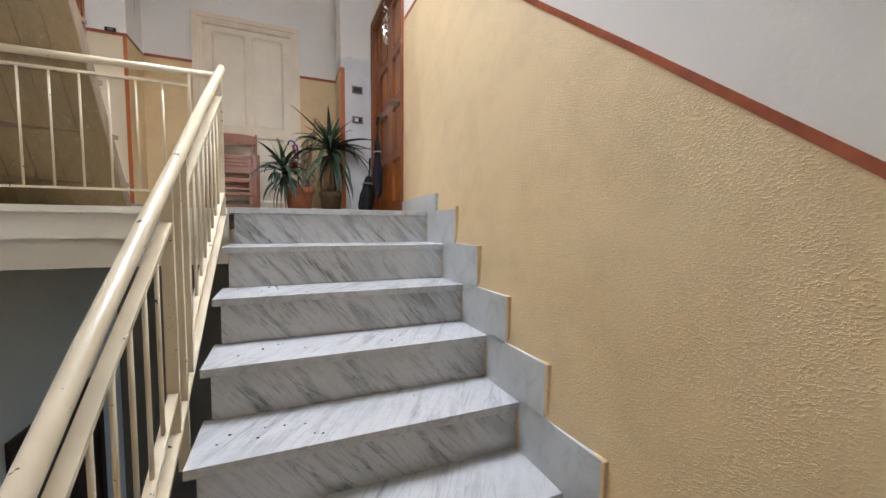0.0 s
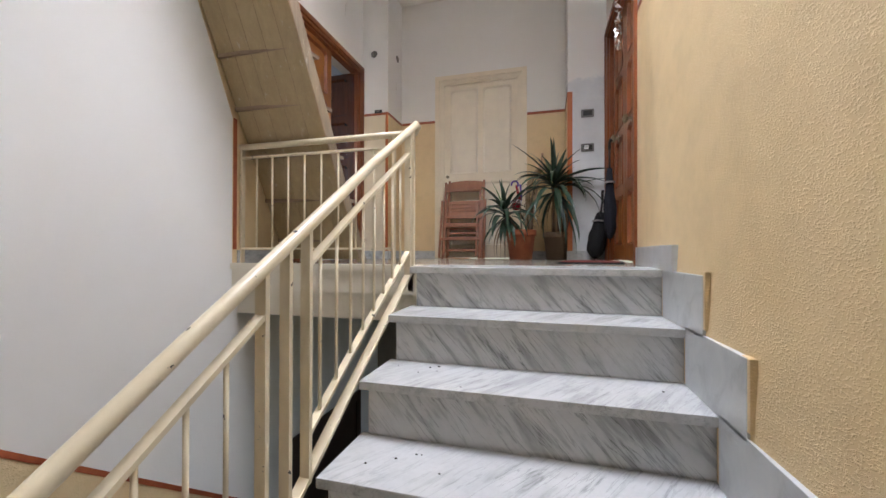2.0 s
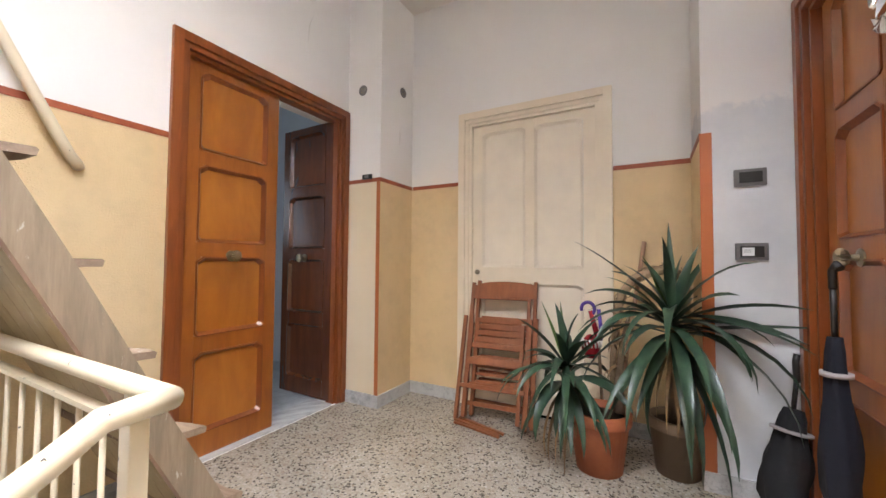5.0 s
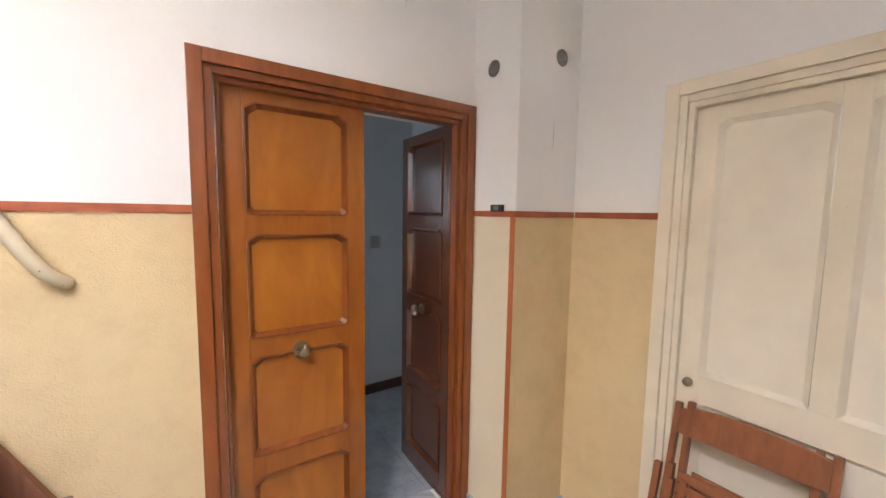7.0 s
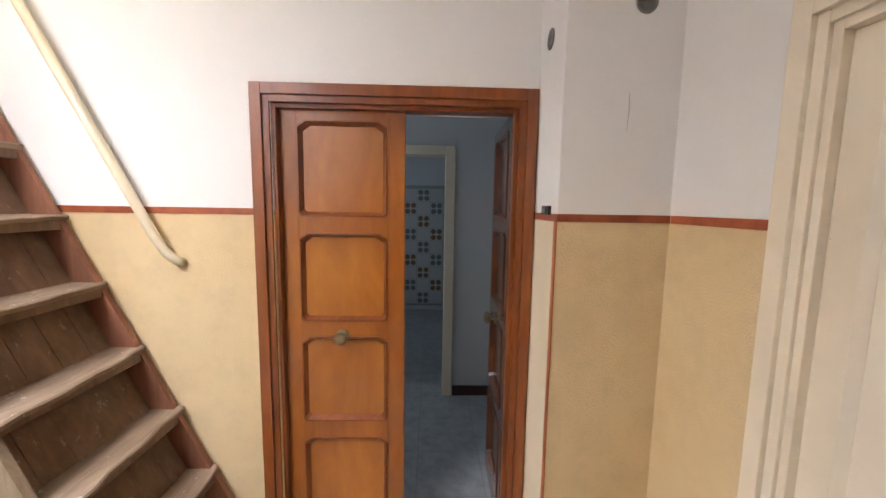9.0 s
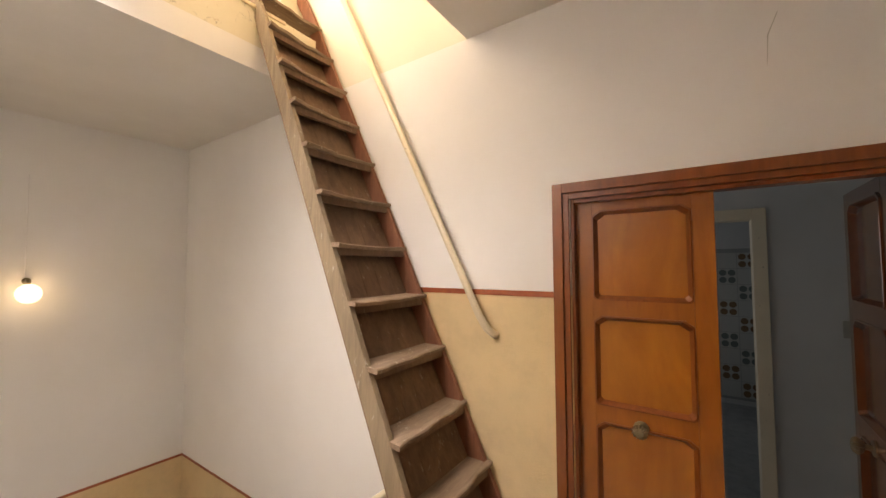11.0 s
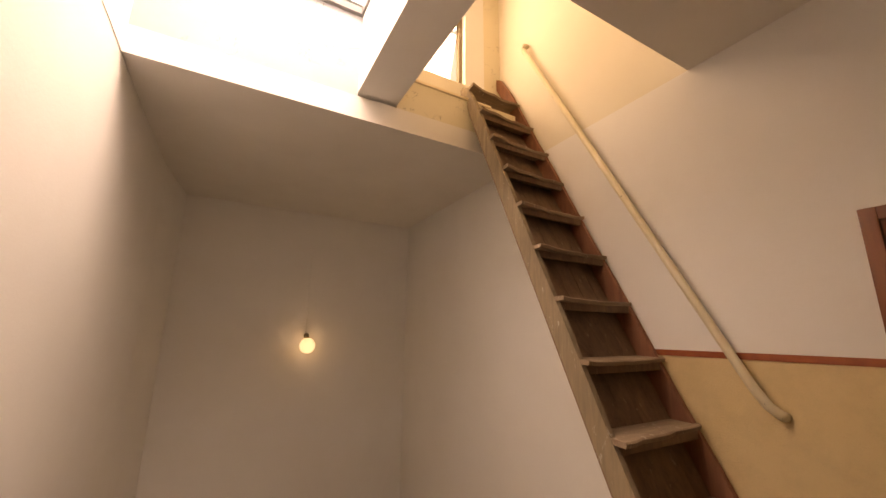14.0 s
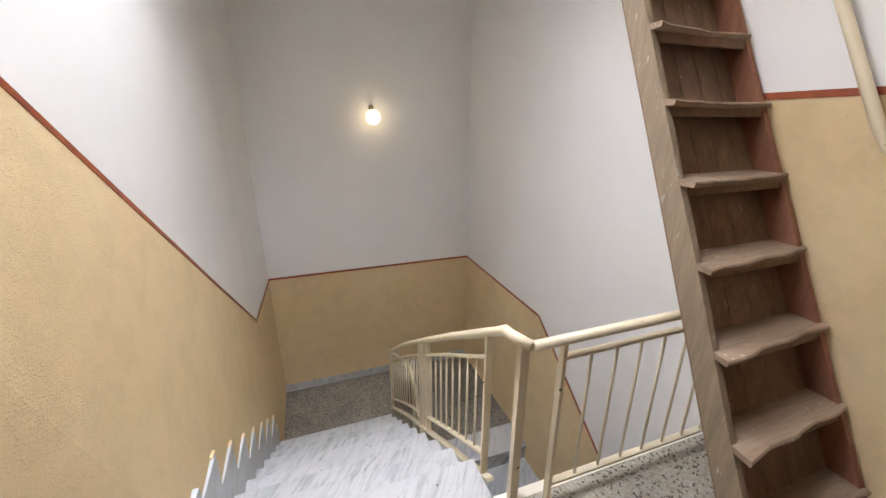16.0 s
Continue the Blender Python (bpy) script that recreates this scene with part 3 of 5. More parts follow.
# dark base colour carries the shade below the flights and the landing
M_SIDE = plaster("shade_dark_plaster", (0.27, 0.235, 0.19), (0.20, 0.175, 0.14), 30, 0.2)
flights()


def skirtings():
    bm = B()
    box(bm, EAST - 0.014, EAST + 0.012, 2.325, 2.48, 0.0, 0.105, 0, 0.002)
    vs = [bm.verts.new(c) for z in (0.0, 0.105) for c in ((EAST - 0.014, 2.481, z), (1.237, 3.285, z), (1.26, 3.285, z), (EAST + 0.02, 2.481, z))]
    for f in ((0, 1, 2, 3), (7, 6, 5, 4), (0, 4, 5, 1), (1, 5, 6, 2), (2, 6, 7, 3), (3, 7, 4, 0)):
        bm.faces.new([vs[q] for q in f])
    sk = structure("baseboard_stairs", bm, M_MARBLE2, "stepped grey-white marble skirting along the stair wall", "skirting")
    for k in range(1, 9):
        bm = B()
        y, z = NOSE - TREAD * k, -RISER * k
        box(bm, EAST - 0.005, EAST + 0.012, y - 0.158 if k < 8 else 0.34, y + TREAD - 0.001, z + 0.001, z + RISER + (0.012 if k > 1 else 0.001), 0, 0.002)
        part("slab", bm, M_MARBLE2, sk)
        bm = B()
        low = y - 0.158 if k < 8 else 0.34
        box(bm, EAST - 0.005, EAST + 0.012, low - 0.016, low - 0.001, z + 0.03, z + RISER + 0.014, 0, 0.003)
        box(bm, EAST - 0.0015, EAST + 0.012, low - 0.016, low + 0.03, z + RISER + 0.007, z + RISER + 0.014)
        part("plaster_rim", bm, M_YELLOW, sk, "yellow plaster rim round the marble")
    for name, bx in (("baseboard_west", (WEST, WEST + 0.012, 2.74, 3.32)), ("baseboard_north", (-0.975, -0.55, NORTH - 0.012, NORTH)),
                     ("baseboard_north", (0.50, 0.90, NORTH - 0.012, NORTH)), ("baseboard_pillar", (WEST, -0.963, 4.504, 4.5165)),
                     ("baseboard_pillar", (-0.9755, -0.963, 4.5165, NORTH - 0.012)), ("baseboard_pillar", (0.893, EAST_DOOR, 4.488, 4.50)),
                     ("baseboard_pillar", (0.893, 0.905, 4.50, NORTH - 0.012))):
        bm = B()
        box(bm, *bx, 0.0, 0.085, 0, 0.002)
        structure(name, bm, M_MARBLE, "low white marble skirting", "skirting")
    bm = B()
    box(bm, WEST, EAST, SOUTH, SOUTH + 0.012, HALF, HALF + 0.10, 0, 0.002)
    structure("baseboard_south", bm, M_MARBLE, "white marble skirting of the half landing", "skirting")


skirtings()

# ---- doors ----
def door_leaf(parent, name, w, h, panels, wood_mats, label="", t=0.036, style=0.082, clip=0.035):
    """A panelled leaf in its own space: x from 0 to w, front at y = 0 facing -y, z from 0 to h."""
    bm = B()
    x0, x1 = style, w - style
    box(bm, 0, x0, 0, t, 0, h, 0, 0.003)
    box(bm, x1, w, 0, t, 0, h, 0, 0.003)
    edges = [0] + [z for p in panels for z in p] + [h]
    for a, b in zip(edges[::2], edges[1::2]):
        box(bm, x0, x1, 0, t, a, b, 0)
    for z0, z1 in panels:
        c, d, e = clip, 0.012, 0.021
        outer = [(x0, z0 + d), (x0 + d, z0), (x1 - d, z0), (x1, z0 + d), (x1, z1 - c * 0.7), (x1 - c, z1), (x0 + c, z1), (x0, z1 - c * 0.7)]
        cx, cz = (x0 + x1) / 2, (z0 + z1) / 2
        mid = [(u + (e if u < cx else -e), v + (e if v < cz else -e)) for u, v in outer]
        rows = []
        for pts, y in ((outer, 0.0), (outer, -0.005), ([(u + (0.006 if u < cx else -0.006), v + (0.006 if v < cz else -0.006)) for u, v in outer], -0.006), (mid, 0.018), (mid, 0.026)):
            rows.append([bm.verts.new((u, y, v)) for u, v in pts])
        for a, b in zip(rows, rows[1:]):
            for i in range(8):
                bm.faces.new((a[i], a[(i + 1) % 8], b[(i + 1) % 8], b[i])).material_index = 1
        for corner, i, j in (((x0, z0), 0, 1), ((x1, z0), 2, 3), ((x1, z1), 4, 5), ((x0, z1), 6, 7)):
            v = [bm.verts.new((corner[0], 0.0005, corner[1]))] + [bm.verts.new((outer[k][0], 0.0005, outer[k][1])) for k in (i, j)]
            bm.faces.new(v)
    leaf = part(name, bm, wood_mats[:2], parent, label, local=True)
    for z0, z1 in panels:
        bm = B()
        box(bm, x0 + 0.008, x1 - 0.008, 0.018, 0.028, z0 + 0.008, z1 - 0.008)
        part("panel", bm, wood_mats[2], leaf, local=True)
    return leaf


def knob(parent, at, r=0.033):
    bm = B()
    n, rows = 28, []
    for rr, y in ((0.030, 0.0), (0.030, -0.005), (0.012, -0.008), (0.010, -0.028), (0.024, -0.034), (r, -0.046), (r * 0.92, -0.056), (r * 0.6, -0.064), (0.004, -0.067)):
        ring = []
        for i in range(n):
            a = 2 * math.pi * i / n
            k = rr * (1.0 if y > -0.03 else 0.87 + 0.13 * (1 if i % 2 else -1))
            ring.append(bm.verts.new((at[0] + k * math.cos(a), at[1] + y, at[2] + k * math.sin(a))))
        rows.append(ring)
    for a, b in zip(rows, rows[1:]):
        for i in range(n):
            bm.faces.new((a[i], a[(i + 1) % n], b[(i + 1) % n], b[i]))
    bm.faces.new(rows[-1])
    part("knob", bm, M_BRASS, parent, "round fluted brass knob", local=True)


def frame_rings(name, x_face, y0, y1, top, sign, mats, parent):
    """Stepped casing round an opening in a wall across x; sign: the way it faces."""
    for nm, w0, w1, d in (("casing", 0.0, 0.046, 0.022), ("inner_frame", 0.046, 0.074, 0.010), ("jamb", 0.074, 0.092, -0.012)):
        bm = B()
        a, b = sorted((x_face + sign * d, x_face - sign * 0.085))
        box(bm, a, b, y0 + w0, y0 + w1, 0, top - w0, 0, 0.003)
        box(bm, a, b, y1 - w1, y1 - w0, 0, top - w0, 0, 0.003)
        box(bm, a, b, y0 + w1, y1 - w1, top - w1, top - w0, 0, 0.003)
        part(nm, bm, mats, parent)


PANELS = [(0.12, 0.530), (0.612, 1.020), (1.092, 1.495), (1.566, 1.978)]
WOODS = [M_DOOR, M_FRAME, M_PANEL]
# open leaf: same door, with shade put into its wood colour
SHADED = [M_SHADEDOOR, M_SHADEDOOR, M_SHADEDOOR]


def wooden_doors():
    d = thing("door", (WEST, 3.91, 0), "varnished orange-brown double door, one leaf standing open", "door")
    tagged(d, kind="structure")
    frame_rings("casing", WEST, 3.322, 4.512, 2.122, 1, M_FRAME, d)
    for nm, m, place in (("closed_leaf", WOODS, pose(-1.328, 3.410, 0.012, 0, 0, 90)), ("open_leaf", SHADED, pose(-1.345 - 0.53, 4.432, 0.012, 0, 0, -1.5))):
        leaf = door_leaf(d, nm, 0.542, 2.03, PANELS, m, "varnished panelled leaf with a brass knob" if m is WOODS else "varnished leaf swung open into the hall, the hall's shade in its colour", style=0.076)
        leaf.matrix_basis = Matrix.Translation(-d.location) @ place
        knob(leaf, (0.26, 0, 1.025))
    bm = B()
    box(bm, WEST - 0.2, WEST - 0.005, 3.43, 4.40, 0.0, 0.012)
    part("threshold", bm, M_MARBLE, d, "pale marble threshold")
    d = thing("door", (EAST_DOOR, 3.88, 0), "closed varnished orange-brown double door with brass knobs", "door")
    tagged(d, kind="structure")
    frame_rings("casing", EAST_DOOR, 3.275, 4.490, 2.122, -1, M_FRAME, d)
    for y in (4.39, 3.885):
        leaf = door_leaf(d, "leaf", 0.502, 2.02, PANELS, WOODS, "varnished panelled leaf with a brass knob", style=0.09)
        leaf.matrix_basis = Matrix.Translation(-d.location) @ pose(EAST_DOOR + 0.045, y, 0.012, 0, 0, -90)
        knob(leaf, (0.25, 0, 1.025))


wooden_doors()


def cream_door():
    d = thing("door", (0, NORTH, 0), "closed cream-painted panelled door", "door")
    tagged(d, kind="structure")
    x0, x1, top = -0.548, 0.497, 2.112
    for nm, w0, w1, dd in (("casing", 0.0, 0.05, 0.028), ("inner_casing", 0.05, 0.078, 0.014), ("jamb", 0.078, 0.10, 0.004)):
        bm = B()
        a, b = NORTH - dd, NORTH + 0.09
        box(bm, x0 + w0, x0 + w1, a, b, 0, top - w0, 0, 0.003)
        box(bm, x1 - w1, x1 - w0, a, b, 0, top - w0, 0, 0.003)
        box(bm, x0 + w1, x1 - w1, a, b, top - w1, top - w0, 0, 0.003)
        part(nm, bm, M_CREAM, d)
    bm = B()
    w = x1 - x0 - 0.2
    for a, b in ((0, 0.075), (w / 2 - 0.032, w / 2 + 0.032), (w - 0.075, w)):
        box(bm, a, b, 0, 0.036, 0.97 if 0.1 < a < 0.5 else 0, 2.0, 0, 0.004)
    for a, b, u, v in ((0.075, w - 0.075, 0, 0.14), (0.075, w - 0.075, 0.86, 0.97), (0.075, w / 2 - 0.032, 1.945, 2.0), (w / 2 + 0.032, w - 0.075, 1.945, 2.0)):
        box(bm, a, b, 0, 0.036, u, v, 0)
    leaf = part("leaf", bm, M_CREAM, d, local=True)
    for a, b, u, v in ((0.075, w - 0.075, 0.14, 0.86), (0.075, w / 2 - 0.032, 0.97, 1.945), (w / 2 + 0.032, w - 0.075, 0.97, 1.945)):
        bm = B()
        e, c = 0.018, 0.03
        outer = [(a, u), (b, u), (b, v - c * 0.6), (b - c, v), (a + c, v), (a, v - c * 0.6)]
        cx, cz = (a + b) / 2, (u + v) / 2
        inner = [(p + (e if p < cx else -e), q + (e if q < cz else -e)) for p, q in outer]
        rows = [[bm.verts.new((p, y, q)) for p, q in pts] for pts, y in ((outer, 0.0), (outer, -0.004), (inner, 0.012), (inner, 0.02))]
        for r, s in zip(rows, rows[1:]):
            for i in range(6):
                bm.faces.new((r[i], r[(i + 1) % 6], s[(i + 1) % 6], s[i]))
        for corner, i, j in (((b, v), 2, 3), ((a, v), 4, 5)):
            bm.faces.new([bm.verts.new((corner[0], 0.0005, corner[1]))] + [bm.verts.new((outer[k][0], 0.0005, outer[k][1])) for k in (i, j)])
        box(bm, a + 0.004, b - 0.004, 0.013, 0.022, u + 0.004, v - 0.004)
        part("panel", bm, M_CREAM_PANEL, leaf, local=True)
    leaf.matrix_basis = Matrix.Translation(-d.location) @ pose(x0 + 0.1, NORTH + 0.020, 0.01)
    bm = B()
    lathe(bm, [(0.001, -0.03), (0.016, -0.028), (0.018, -0.012), (0.01, 0.0)], (x0 + 0.145, NORTH + 0.018, 0.945), 16, axis="y")
    part("latch", bm, M_BRASS, d, "small round metal latch")


cream_door()

# ---- hall behind the open door ----
def hall():
    hx = -2.76
    bm = B()
    box(bm, hx, WEST - 0.2, 1.0, 5.2, -0.15, 0.0)
    box(bm, -5.6, hx, 2.6, 5.2, -0.15, 0.0)
    structure("floor_hall", bm, M_HALLFLOOR, "grey-blue tiled floor of the hall and kitchen", "floor")
    bm = B()
    box(bm, hx - 0.12, hx, 4.23, 5.2, 0, 2.7)
    box(bm, hx - 0.12, hx, 1.0, 3.40, 0, 2.7)
    box(bm, hx - 0.12, hx, 3.40, 4.23, 2.07, 2.7)
    box(bm, hx, WEST - 0.2, 5.0, 5.2, 0, 2.7)
    box(bm, hx, WEST - 0.2, 0.9, 1.0, 0, 2.7)
    box(bm, -5.6, hx - 0.12, 5.0, 5.2, 0, 2.7)
    box(bm, -5.6, hx - 0.12, 2.5, 2.6, 0, 2.7)
    box(bm, -5.7, -5.5, 2.5, 5.2, 0, 2.7)
    structure("wall_hall", bm, M_HALLWALL, "plain pale walls of the dim hall and kitchen")
    bm = B()
    box(bm, -5.7, WEST - 0.2, 0.9, 5.2, 2.7, 2.8)
    structure("ceiling", bm, M_HALLWALL, "plain ceiling of the hall", "ceiling")
    bm = B()
    box(bm, hx, hx + 0.014, 4.27, 5.0, 0, 0.085)
    structure("baseboard_hall", bm, M_BROWN, "dark brown skirting board", "skirting")
    d = thing("doorway", (hx, 3.8, 0), "cream-painted kitchen door frame", "door frame")
    tagged(d, kind="structure")
    for nm, bx in (("side_casing", (hx - 0.13, hx + 0.015, 4.185, 4.262, 0, 2.115)), ("side_casing", (hx - 0.13, hx + 0.015, 3.34, 3.415, 0, 2.115)), ("head_casing", (hx - 0.13, hx + 0.015, 3.415, 4.185, 2.04, 2.115))):
        bm = B()
        box(bm, *bx, 0, 0.004)
        part(nm, bm, M_CREAM, d)
    # wall tiles of the kitchen, with their four-petal figures
    wx, s = -5.5, 0.2
    tiles = structure("wall_tiles", box_bm(wx, wx + 0.006, 2.62, 4.98, 0.06, 1.94), M_GROUT, "white kitchen wall tiles with brown and grey flower figures", "tiles")
    me_t = {}
    for kind, m in (("plain", M_TILE), ("flower", M_TILE), ("brown", M_TILE)):
        bm = B()
        box(bm, 0, 0.006, 0.003, s - 0.003, 0.003, s - 0.003)
        if kind != "plain":
            for i in range(4):
                a, b = (i % 2) * 0.5, (i // 2) * 0.5
                cy, cz = s * (0.27 + a * 0.92), s * (0.27 + b * 0.92)
                pts = [(cy + 0.034 * math.cos(q * math.pi / 4 + 0.39) * 1.2, cz + 0.034 * math.sin(q * math.pi / 4 + 0.39) * 1.2) for q in range(8)]
                prism(bm, "x", 0.0062, 0.0014, pts, 1)
        me = bpy.data.meshes.new("tile")
        bmesh.ops.recalc_face_normals(bm, faces=bm.faces)
        bm.to_mesh(me)
        bm.free()
        me.materials.append(M_TILE)
        me.materials.append(M_FIGBROWN if kind == "brown" else M_FIGGREY)
        me_t[kind] = me
    for r in range(9):
        for c in range(11):
            kind = ("flower" if (r + c) % 4 else "brown") if (r + c) % 2 == 0 else "plain"
            ob = new("tile", me_t[kind])
            ob.parent = tiles
            ob.location = (wx + 0.006, 2.66 + s * c, 0.09 + s * r)
    bm = B()
    box(bm, hx, hx + 0.012, 4.595, 4.672, 1.29, 1.395, 0, 0.004)
    part_ob = mesh_object("wall_switch", bm, M_SWITCHPLATE)
    tagged(part_ob, "small beige-grey light switch on the hall wall", "switch")


def box_bm(*a):
    bm = B()
    box(bm, *a)
    return bm


M_SWITCHPLATE = mat("beige_grey_plastic", (0.34, 0.33, 0.30), 0.4)
M_GROUT = mat("grey_grout", (0.35, 0.35, 0.35), 0.8)
M_TILE = mat("glazed_white_tile", (0.55, 0.56, 0.55), 0.2)
M_FIGGREY = mat("grey_green_figure", (0.17, 0.19, 0.18), 0.3)
M_FIGBROWN = mat("brown_figure", (0.22, 0.13, 0.07), 0.3)
hall()

# ---- railings ----
RAIL_X = 0.0
RAIL_SLOPE = 0.672


def flat_bar(bm, p, q, wide, thick, across="x"):
    """A bar of rectangular section from p to q; wide: across x, thick: in the plane."""
    p, q = Vector(p), Vector(q)
    d = (q - p).normalized()
    u = Vector((1, 0, 0)) if across == "x" else Vector((0, 1, 0))
    v = d.cross(u).normalized()
    vs = []
    for e in (p, q):
        for a, b in ((-1, -1), (1, -1), (1, 1), (-1, 1)):
            vs.append(bm.verts.new(e + u * a * wide / 2 + v * b * thick / 2))
    for f in ((0, 1, 2, 3), (7, 6, 5, 4), (0, 4, 5, 1), (1, 5, 6, 2), (2, 6, 7, 3), (3, 7, 4, 0)):
        bm.faces.new([vs[i] for i in f])


HAND = [(0.20, -0.88), (0.805, -0.437), (1.07, -0.247), (1.486, 0.028), (2.037, 0.39), (2.66, 0.78)]


def hand(y):
    """Height of the handrail over the plan, a line with slight bends."""
    for (a, u), (b, v) in zip(HAND, HAND[1:]):
        if y <= b or b == HAND[-1][0]:
            return u + (v - u) * (y - a) / (b - a)


def rail_x(y):
    return RAIL_X - 0.012 * max(0.0, 1.6 - y)


def railings():
    rail = thing("stair_railing", (RAIL_X, 1.6, -1.2), "cream-painted steel stair railing with a round worn handrail", "railing")
    X = RAIL_X
    ry, rz = 2.768, 0.771
    at = lambda y, drop: (rail_x(y), y, hand(y) - drop)
    def bar(nm, y0, y1, drop, wide, thick):
        ys = [y0] + [b for b, _ in HAND if y0 + 0.02 < b < y1 - 0.02] + [y1]
        bm = B()
        for a, b in zip(ys, ys[1:]):
            flat_bar(bm, at(a, drop), at(b, drop), wide, thick)
        part(nm, bm, M_RAIL, rail)
    bm = B()
    tube(bm, [at(y, 0) for y in (0.12, 0.6, 1.0, 1.3, 1.6, 2.1, 2.60)] + [(X, 2.655, 0.781), (X - 0.004, 2.70, 0.783), (X - 0.045, ry, rz)], 0.0195, 14)
    part("handrail", bm, M_RAIL, rail, "round cream handrail with chipped paint")
    for y0, y1 in ((0.22, 1.485), (1.675, 2.53)):
        bar("mid_rail", y0, y1, 0.115, 0.03, 0.012)
        bar("lower_rail", y0, y1, 0.625, 0.026, 0.012)
        y = y1 - 0.105
        while y > y0 + 0.03:
            bm = B()
            rod(bm, at(y, 0.625), at(y, 0.115), 0.006, 8)
            part("baluster", bm, M_RAIL, rail)
            y -= 0.0975
    bar("bottom_rail", 0.20, 2.60, 0.75, 0.036, 0.014)
    for y, drop in ((0.22, 0.765), (1.49, 0.765), (1.58, 0.98), (1.672, 0.765), (2.535, 0.765)):
        bm = B()
        flat_bar(bm, at(y, drop), at(y, 0.012), 0.032, 0.015)
        part("post", bm, M_RAIL, rail)
    # landing rail
    rail = thing("landing_railing", (-0.62, ry, 0), "cream-painted steel railing along the landing edge", "railing")
    bm = B()
    tube(bm, [(X - 0.045, ry, rz), (-0.6, ry, rz - 0.001), (WEST, ry, rz)], 0.0195, 14)
    part("handrail", bm, M_RAIL, rail, "round cream handrail with chipped paint")
    for z, th in ((0.698, 0.012), (0.095, 0.012)):
        bm = B()
        flat_bar(bm, (-0.17, ry, z), (-1.255, ry, z), 0.026, th, "y")
        part("cross_rail", bm, M_RAIL, rail)
    for i in range(9):
        x = -0.304 - 0.1205 * i
        if x < -1.19:
            break
        bm = B()
        rod(bm, (x, ry, 0.095), (x, ry, 0.698), 0.006, 8)
        part("baluster", bm, M_RAIL, rail)
    for x in (-0.175, -1.262):
        bm = B()
        flat_bar(bm, (x, ry, 0.002), (x, ry, rz - 0.008), 0.03, 0.014, "y")
        part("post", bm, M_RAIL, rail)
    bm = B()
    box(bm, X - 0.063, X - 0.027, ry - 0.068, ry - 0.04, -0.15, rz - 0.01, 0, 0.003)
    part("corner_post", bm, M_RAIL, rail)
    # railing of the lower flight
    rail = thing("lower_railing", (-0.14, 1.6, -2.4), "cream-painted steel railing of the lower flight", "railing")
    f = lambda y: -1.10 - 0.743 * (y - 0.75)
    bm = B()
    tube(bm, [at(0.14, 0), (-0.12, 0.08, -1.05), (-0.16, 0.20, -1.03), (-0.16, 0.5, f(0.5)), (-0.16, 2.6, f(2.6))], 0.021, 12)
    part("handrail", bm, M_RAIL, rail, "round cream handrail")
    for d, th in ((-0.12, 0.012), (-0.68, 0.012), (-0.78, 0.014)):
        bm = B()
        flat_bar(bm, (-0.16, 0.62, f(0.62) + d), (-0.16, 2.6, f(2.6) + d), 0.03, th)
        part("cross_rail", bm, M_RAIL, rail)
    for i in range(19):
        y = 0.74 + 0.0975 * i
        bm = B()
        rod(bm, (-0.16, y, f(y) - 0.68), (-0.16, y, f(y) - 0.12), 0.006, 8)
        part("baluster", bm, M_RAIL, rail)
    for y in (0.63, 1.6, 2.58):
        bm = B()
        flat_bar(bm, (-0.16, y, f(y) - 0.85), (-0.16, y, f(y) - 0.01), 0.034, 0.014)
        part("post", bm, M_RAIL, rail)
    # handrail on the wall beside the ladder
    hr = thing("wall_handrail", (WEST, 2.3, 2.6), "cream-painted round handrail fixed to the wall", "handrail")
    bm = B()
    a, b = Vector((-1.235, 2.935, 1.475)), Vector((-1.235, 1.675, 3.985))
    tube(bm, [(WEST + 0.002, 3.01, 1.375), (-1.262, 3.002, 1.382), (-1.245, 2.972, 1.412), a, b], 0.0195, 12)
    part("rail", bm, M_RAIL, hr, "long straight cream tube with chipped paint")
    bm = B()
    tube(bm, [b, (-1.235, 1.685, 4.02), (-1.26, 1.68, 4.03), (WEST + 0.002, 1.68, 4.03)], 0.0195, 12)
    part("upper_bend", bm, M_RAIL, hr)


railings()

